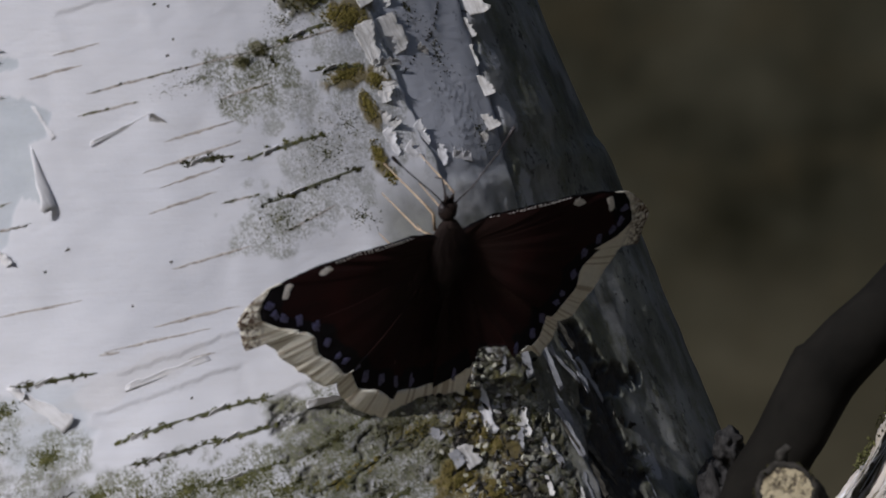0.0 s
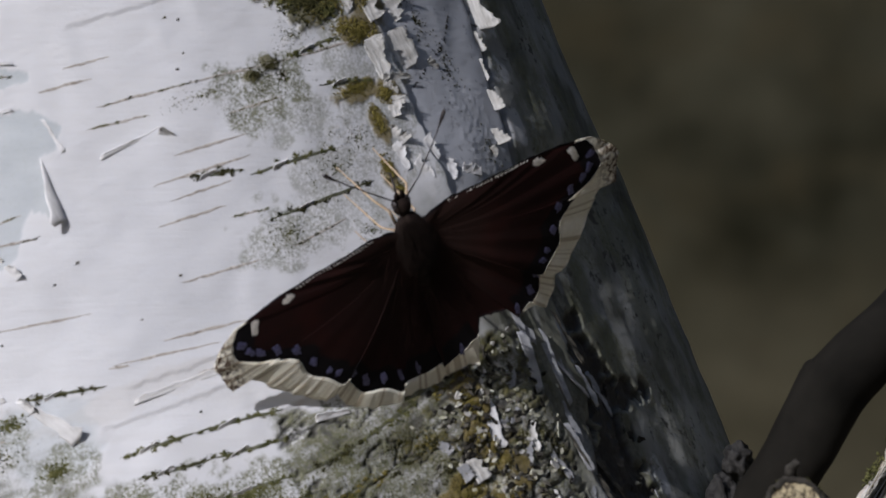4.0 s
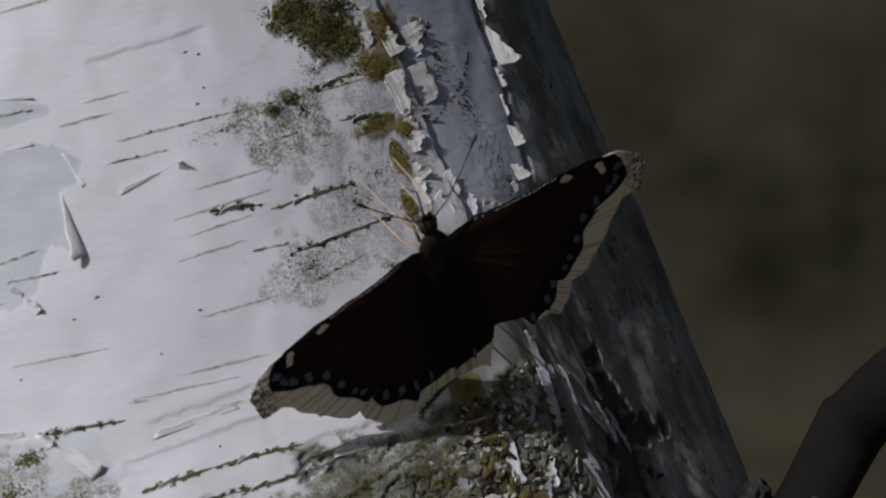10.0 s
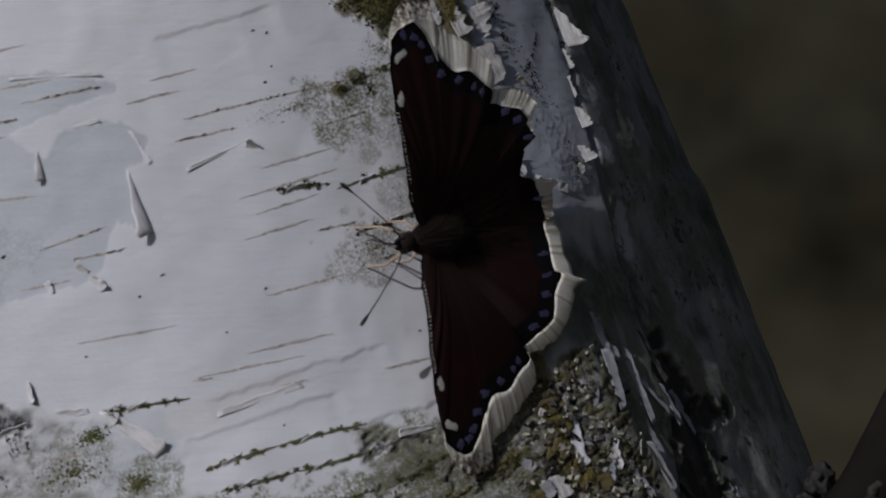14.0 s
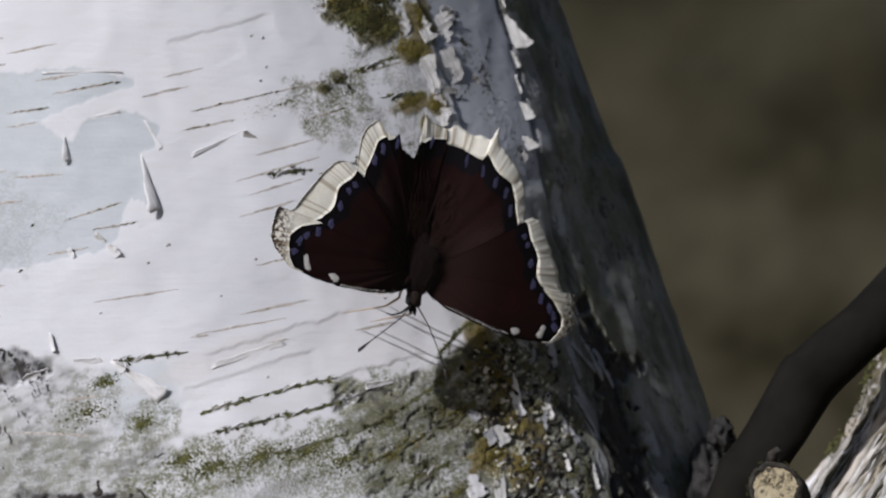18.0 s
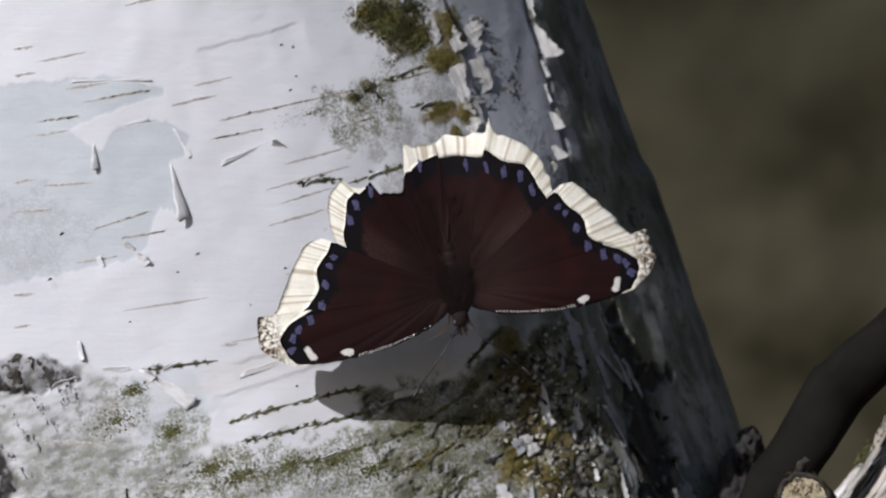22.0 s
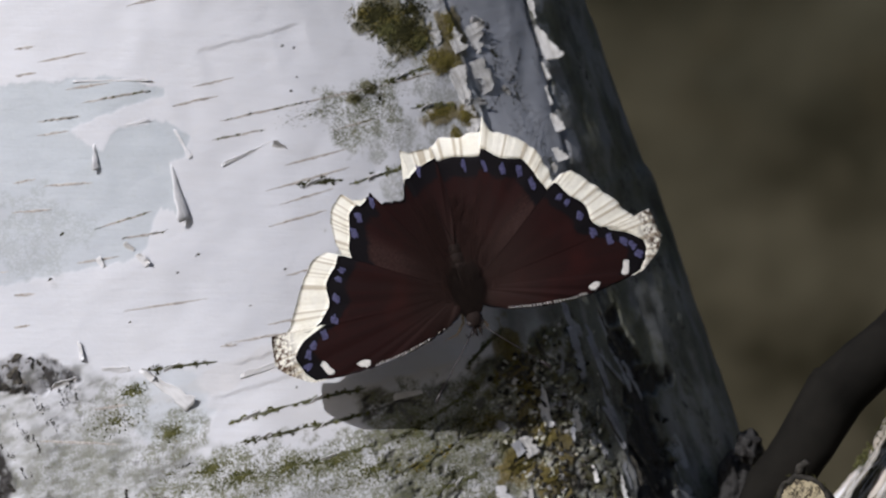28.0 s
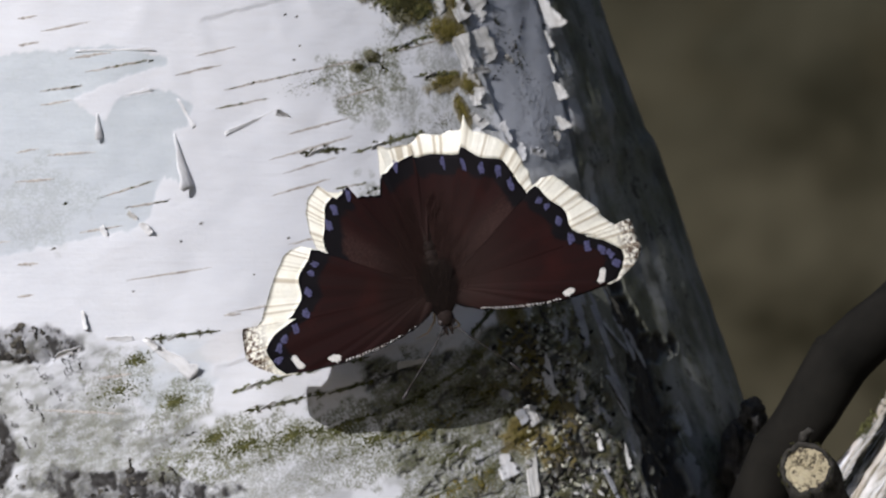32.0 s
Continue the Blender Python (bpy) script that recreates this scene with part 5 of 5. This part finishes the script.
def stub_meshes():
    n, rows = 64, []
    for j, (y, r) in enumerate(((0.07, 8.0), (0.03, 6.2), (0.016, 5.2), (0.010, 4.8), (0.006, 4.9), (0.003, 4.7), (0.001, 4.6), (-0.0002, 4.3), (0.0002, 3.7))):
        for i in range(n):
            a = 2 * math.pi * i / n
            q = Vector((math.cos(a) * 2.2, math.sin(a) * 2.2, y * 180))
            k = 1 + 0.16 * noise.noise(q) + 0.09 * noise.noise(q * 3.1) + 0.05 * noise.noise(q * 8)
            rows.append((r * k * math.cos(a) * MM + y * 0.35, y, r * k * math.sin(a) * MM - y * 0.75))
    bark = mesh_of("bark", rows, grid_faces(9, n, True))
    verts = [(0, 0.0006, 0)]
    for j in range(1, 15):
        for i in range(n):
            a = 2 * math.pi * i / n
            r = 4.0 * j / 14
            k = 1 + 0.07 * math.sin(3 * a + 1)
            x, z = r * k * math.cos(a), r * k * math.sin(a)
            split = min(1.0, abs(noise.noise(Vector((x * 0.5, z * 0.35, 4.0)))) / 0.07)
            d = 0.00035 * (1 - split) + 0.00006 * noise.noise(Vector((x * 1.4, z * 1.4, 9.0)))
            verts.append((x * MM, 0.0003 + d, z * MM))
    faces = [(0, 1 + (i + 1) % n, 1 + i) for i in range(n)]
    faces += [(1 + n * j + i, 1 + n * j + (i + 1) % n, 1 + n * (j + 1) + (i + 1) % n, 1 + n * (j + 1) + i) for j in range(13) for i in range(n)]
    return bark, mesh_of("cut_face", verts, faces)


sb, sf = stub_meshes()
part("bark", sb, CRUST_DARK, stub, "dark knobbly stub bark")
part("cut_face", sf, STUB_FACE, stub, "pale cut wood with dark cracks")
part("bud", joined("bud", [tube([Vector((-0.0004, 0.003, 0.0042)), Vector((-0.0002, 0.0025, 0.0056)), Vector((0.0006, 0.002, 0.0064)), Vector((0.0014, 0.002, 0.0062))], [0.0010, 0.0009, 0.0006, 0.0002], 12)]), CRUST_DARK, stub, "small dark bud")
rnd = random.Random(77)
moss = []
for i in range(300):
    a = rnd.gauss(-1.3, 1.1)
    r = 4.4 + rnd.uniform(-0.3, 0.4)
    moss.append(octa(pose(r * math.cos(a) * MM, rnd.uniform(-0.0004, 0.009), r * math.sin(a) * MM, rnd.uniform(0, 360), rnd.uniform(0, 360), 0), rnd.uniform(0.10, 0.28), rnd))
part("moss_cushion", joined("moss_cushion", moss, False), MOSS_DARK, stub, "dark moss below the cut")["kind"] = "stuff"

# the branch that leaves the fork behind the stub, near black to carry its shade
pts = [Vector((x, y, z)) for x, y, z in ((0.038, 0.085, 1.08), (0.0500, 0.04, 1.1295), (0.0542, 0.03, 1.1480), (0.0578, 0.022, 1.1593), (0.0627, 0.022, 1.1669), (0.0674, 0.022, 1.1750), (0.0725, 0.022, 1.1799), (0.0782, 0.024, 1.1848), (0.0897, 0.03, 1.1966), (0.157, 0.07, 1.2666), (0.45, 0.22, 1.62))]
limb = stem_part("branch", joined("branch", [tube(pts, [0.014, 0.0074, 0.0062, 0.0056, 0.0053, 0.0056, 0.0053, 0.0050, 0.0050, 0.0046, 0.002], 28)]), LIMB_SHADED, "branch leaving the fork, its shade put into a near-black colour")
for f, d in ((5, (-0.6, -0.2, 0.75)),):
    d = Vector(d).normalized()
    part("knot", joined("knot", [tube([pts[f] + d * 0.003, pts[f] + d * 0.0052, pts[f] + d * 0.0058], [0.0026, 0.0018, 0.0005], 12)]), LIMB_SHADED, limb)

me = mesh_of("ground", [(-300, -300, 0), (300, -300, 0), (300, 300, 0), (-300, 300, 0)], [(0, 1, 2, 3)])
me.materials.append(simple("leaf_litter", (0.035, 0.028, 0.016), (0.10, 0.085, 0.045), 3, 0.95, dist=0.01))
ground = tagged(new("ground", me), "brown woodland floor of dry grass and leaf litter", "ground", kind="structure")

# ring of wood; its unseen sides are added to block sky light, open towards the sun
RING = [radians(-105 + 290 * i / 60) for i in range(61)]
me = mesh_of("far_wood", [(7 * math.cos(a), 7 * math.sin(a), z) for z in (-0.5, 5.0) for a in RING], grid_faces(2, 61))
k = Mat("far_wood")
n1, n2 = k.noise(5.0, 4, 0.6), k.noise(11.0, 3, 0.55)
c = k.mix(k.ramp(n1, (0.32, 0.0), (0.68, 1.0)), (0.008, 0.008, 0.0046), (0.049, 0.046, 0.030))
c = k.mix(k.ramp(n2, (0.45, 0.0), (0.7, 0.7)), c, (0.038, 0.032, 0.018))
sep = k.n.new("ShaderNodeSeparateXYZ")
k.l.new(k.co, sep.inputs[0])
high = k.calc("ADD", sep.outputs["Z"], k.calc("MULTIPLY", k.calc("SUBTRACT", k.noise(2.2, 3, 0.6), 0.5), 0.5))
grass = k.mix(k.ramp(k.noise(7.0, 4, 0.6), (0.32, 0.0), (0.68, 1.0)), (0.017, 0.015, 0.0085), (0.074, 0.065, 0.041))
c = k.mix(k.ramp(k.calc("DIVIDE", high, 2.0), (0.53, 0.0), (0.76, 1.0)), grass, c)
k.put("Base Color", c).put("Roughness", 1.0).put("Specular IOR Level", 0.0)
me.materials.append(k.m)
wood = tagged(new("backdrop", me), "dim brown and olive wood far behind, out of focus, with added unseen sides", "woodland", kind="structure")


# ---- what moves ----
FLIGHT = [
    (0, pose(0.0134, 0.0059, 1.1942, 120.4, -11.2, 29.5)),
    (0.5, pose(0.0123, 0.0067, 1.1958, 117.0, -11.1, 27.0)),
    (1, pose(0.0117, 0.0068, 1.1962, 115.9, -14.0, 29.2)),
    (1.5, pose(0.0106, 0.0060, 1.1965, 116.8, -18.3, 27.0)),
    (2, pose(0.0090, 0.0051, 1.1977, 120.3, -23.3, 22.8)),
    (2.5, pose(0.0086, 0.0047, 1.1976, 120.8, -24.8, 22.2)),
    (3, pose(0.0080, 0.0043, 1.1975, 121.8, -25.1, 19.3)),
    (3.5, pose(0.0075, 0.0043, 1.1977, 121.2, -25.9, 19.2)),
    (5.5, pose(0.0071, 0.0039, 1.1987, 120.6, -25.8, 18.3)),
    (6, pose(0.0068, 0.0038, 1.1987, 121.1, -28.4, 20.5)),
    (6.5, pose(0.0061, 0.0032, 1.1987, 122.0, -29.2, 18.3)),
    (7, pose(0.0066, 0.0036, 1.2001, 121.4, -26.6, 19.3)),
    (7.5, pose(0.0088, 0.0058, 1.2019, 120.4, -24.7, 23.8)),
    (8, pose(0.0091, 0.0058, 1.2021, 120.0, -24.2, 23.3)),
    (8.5, pose(0.0087, 0.0061, 1.2023, 118.1, -24.0, 24.4)),
    (9, pose(0.0083, 0.0056, 1.2027, 119.5, -24.1, 24.0)),
    (9.5, pose(0.0082, 0.0056, 1.2029, 119.7, -23.6, 23.5)),
    (10, pose(0.0080, 0.0028, 1.2006, 129.7, -27.8, 20.7)),
    (10.5, pose(0.0067, 0.0043, 1.2024, 122.7, -27.8, 20.5)),
    (11, pose(0.0058, 0.0048, 1.2031, 119.8, -29.1, 20.6)),
    (11.5, pose(0.0031, 0.0042, 1.2024, 119.5, -35.9, 13.6)),
    (12, pose(0.0006, 0.0052, 1.2037, 119.2, -44.1, 11.6)),
    (12.5, pose(-0.0025, 0.0068, 1.2055, 118.6, -56.7, 6.5)),
    (13, pose(-0.0003, 0.0047, 1.2037, 144.2, -70.2, -2.6)),
    (13.5, pose(-0.0013, 0.0118, 1.2022, 127.7, -82.5, 4.5)),
    (14, pose(-0.0015, 0.0104, 1.2033, -89.7, -81.2, -135.1)),
    (14.5, pose(-0.0028, 0.0059, 1.2025, -108.3, -65.6, -131.3)),
    (16.5, pose(-0.0019, -0.0039, 1.1978, -97.4, -27.2, -146.0)),
    (17, pose(-0.0001, -0.0034, 1.1963, -88.5, -20.0, -145.8)),
    (17.5, pose(0.0007, -0.0031, 1.1957, -88.7, -18.7, -139.0)),
    (18, pose(0.0011, -0.0028, 1.1952, -89.0, -14.2, -138.4)),
    (18.5, pose(0.0014, -0.0026, 1.1957, -82.3, -9.5, -151.0)),
    (19, pose(0.0022, -0.0029, 1.1940, -88.2, 3.8, -164.5)),
    (19.5, pose(0.0020, -0.0031, 1.1939, -87.5, 10.9, -163.9)),
    (20, pose(0.0017, -0.0032, 1.1940, -89.1, 11.2, -164.0)),
    (20.5, pose(0.0013, -0.0036, 1.1935, -91.3, 11.4, -166.4)),
    (21, pose(0.0011, -0.0038, 1.1933, -91.7, 10.8, -167.4)),
    (21.5, pose(0.0009, -0.0037, 1.1934, -90.8, 10.7, -166.9)),
    (22, pose(0.0010, -0.0037, 1.1934, -90.0, 10.6, -166.9)),
    (22.5, pose(0.0011, -0.0037, 1.1935, -91.1, 10.8, -167.4)),
    (23, pose(0.0011, -0.0037, 1.1935, -92.0, 11.1, -167.2)),
    (23.5, pose(0.0011, -0.0036, 1.1934, -92.1, 11.1, -167.1)),
    (24, pose(0.0007, -0.0041, 1.1931, -92.5, 10.5, -167.3)),
    (24.5, pose(0.0005, -0.0042, 1.1931, -95.0, 10.4, -168.6)),
    (26.5, pose(0.0008, -0.0040, 1.1926, -88.5, 9.8, -166.3)),
    (27, pose(0.0017, -0.0035, 1.1929, -88.0, 12.9, -166.7)),
    (27.5, pose(0.0021, -0.0032, 1.1933, -89.8, 14.7, -167.4)),
    (28, pose(0.0028, -0.0026, 1.1935, -90.0, 16.8, -167.5)),
    (28.5, pose(0.0030, -0.0021, 1.1943, -91.1, 20.5, -167.3)),
    (29, pose(0.0034, -0.0021, 1.1946, -89.9, 22.6, -168.0)),
    (29.5, pose(0.0021, -0.0029, 1.1937, -90.4, 19.8, -169.2)),
    (30, pose(0.0015, -0.0037, 1.1931, -93.4, 18.4, -168.7)),
    (30.5, pose(-0.0011, -0.0055, 1.1909, -93.7, 10.5, -171.2)),
    (31, pose(-0.0036, -0.0066, 1.1911, -91.6, 10.6, -164.5)),
    (31.5, pose(-0.0034, -0.0067, 1.1893, -86.8, 12.9, -167.1)),
    (32, pose(-0.0025, -0.0064, 1.1884, -89.6, 13.9, -168.2)),
]
# degrees: the left and right wings raised, the left and right forewings swept forward
SPREAD = [
    (0, -6.4, -6.4, -6.7, -4.2),
    (0.5, -6.3, -5.9, -6.2, -5.5),
    (1, -7.5, -7.4, -9.4, -8.8),
    (1.5, -9.2, -9.0, -9.7, -10.0),
    (2, -4.9, -4.5, -7.8, -8.9),
    (2.5, -6.3, -5.9, -7.9, -8.0),
    (3, -7.7, -6.7, -7.6, -7.4),
    (3.5, -7.0, -6.5, -6.6, -6.9),
    (5.5, -9.9, -9.3, -7.9, -4.6),
    (6, -10.5, -10.2, -8.1, -4.1),
    (6.5, -10.0, -9.6, -7.7, -4.3),
    (7, -11.4, -10.9, -7.6, -4.2),
    (7.5, -7.2, -6.9, -8.3, -3.4),
    (8, -10.9, -11.4, -7.0, -3.3),
    (8.5, -11.4, -11.1, -6.4, -3.1),
    (9, -9.9, -9.5, -5.2, -4.8),
    (9.5, -9.4, -9.0, -4.3, -5.1),
    (10, -2.6, -2.1, -7.1, -4.0),
    (10.5, -6.5, -6.0, -5.1, -2.7),
    (11, -8.5, -8.1, -4.6, -2.4),
    (11.5, -6.4, -5.7, -5.1, -2.4),
    (12, -2.6, -1.6, -5.8, -7.0),
    (12.5, 0.9, 1.5, -1.6, -1.6),
    (13, -0.8, -0.1, -2.4, -2.3),
    (13.5, 3.4, 3.7, 2.2, 2.2),
    (14, -0.9, -0.8, 4.3, 3.9),
    (14.5, -4.9, -3.9, -6.3, -1.7),
    (16.5, 2.8, 3.0, 1.0, 2.9),
    (17, -1.4, -1.6, 1.8, 5.2),
    (17.5, -3.3, -2.8, 1.0, 5.0),
    (18, -2.9, -2.3, 1.3, 5.2),
    (18.5, 3.3, 3.3, 1.0, 4.7),
    (19, 0.1, -1.0, 0.7, 6.3),
    (19.5, -2.5, -2.9, 1.0, 5.9),
    (20, -2.2, -2.5, 1.1, 6.0),
    (20.5, -2.1, -2.5, 1.3, 5.8),
    (21, -3.2, -3.7, 1.6, 5.8),
    (21.5, -3.3, -3.7, 1.5, 5.8),
    (22, -4.3, -4.7, 1.5, 6.3),
    (22.5, -3.8, -4.2, 1.6, 6.5),
    (23, -2.4, -2.8, 1.4, 5.9),
    (23.5, -2.7, -3.1, 1.6, 5.8),
    (24, -2.1, -2.5, 1.4, 5.8),
    (24.5, -1.0, -1.5, 1.4, 5.7),
    (26.5, -4.8, -5.2, 1.6, 5.5),
    (27, -4.6, -5.0, 1.4, 5.9),
    (27.5, -4.2, -4.7, 1.2, 5.6),
    (28, -5.0, -5.5, 1.1, 5.6),
    (28.5, -3.4, -3.8, 0.8, 6.0),
    (29, -2.5, -3.0, 1.0, 6.0),
    (29.5, -1.9, -2.5, 0.9, 6.2),
    (30, 1.2, -1.2, 1.4, 6.2),
    (30.5, -2.5, -3.3, 1.8, 5.9),
    (31, -1.2, -1.3, 3.2, 7.9),
    (31.5, 0.1, -0.3, 5.6, 7.1),
    (32, -2.6, -3.0, 2.1, 6.7),
]


def motions():
    walk(butterfly, FLIGHT)
    walk(head, [(t, pose(0, y * MM, z * MM)) for t, y, z in ((0, 0.8, -3.6), (11, 0.7, -3.5), (13.5, 0.3, -3.2), (16.5, 0, -3.0), (19, -0.5, -2.9), (32, -0.3, -2.9))])
    for side, pair in WINGS.items():
        for wing, up in zip(pair, (1.2, 0.75)):
            rows = []
            for t, left, right, left_sweep, right_sweep in SPREAD:
                turn = (left_sweep if side < 0 else right_sweep) if up > 1 else 0.0
                root = Matrix.Translation((side * 1.4 * MM, 0.6 * MM, 0))
                m = pose(0, 0, up * MM, 0, -side * (left if side < 0 else right), 0)
                rows.append((t, m @ root @ pose(0, 0, 0, 0, 0, side * turn) @ root.inverted()))
            walk(wing, rows)


motions()
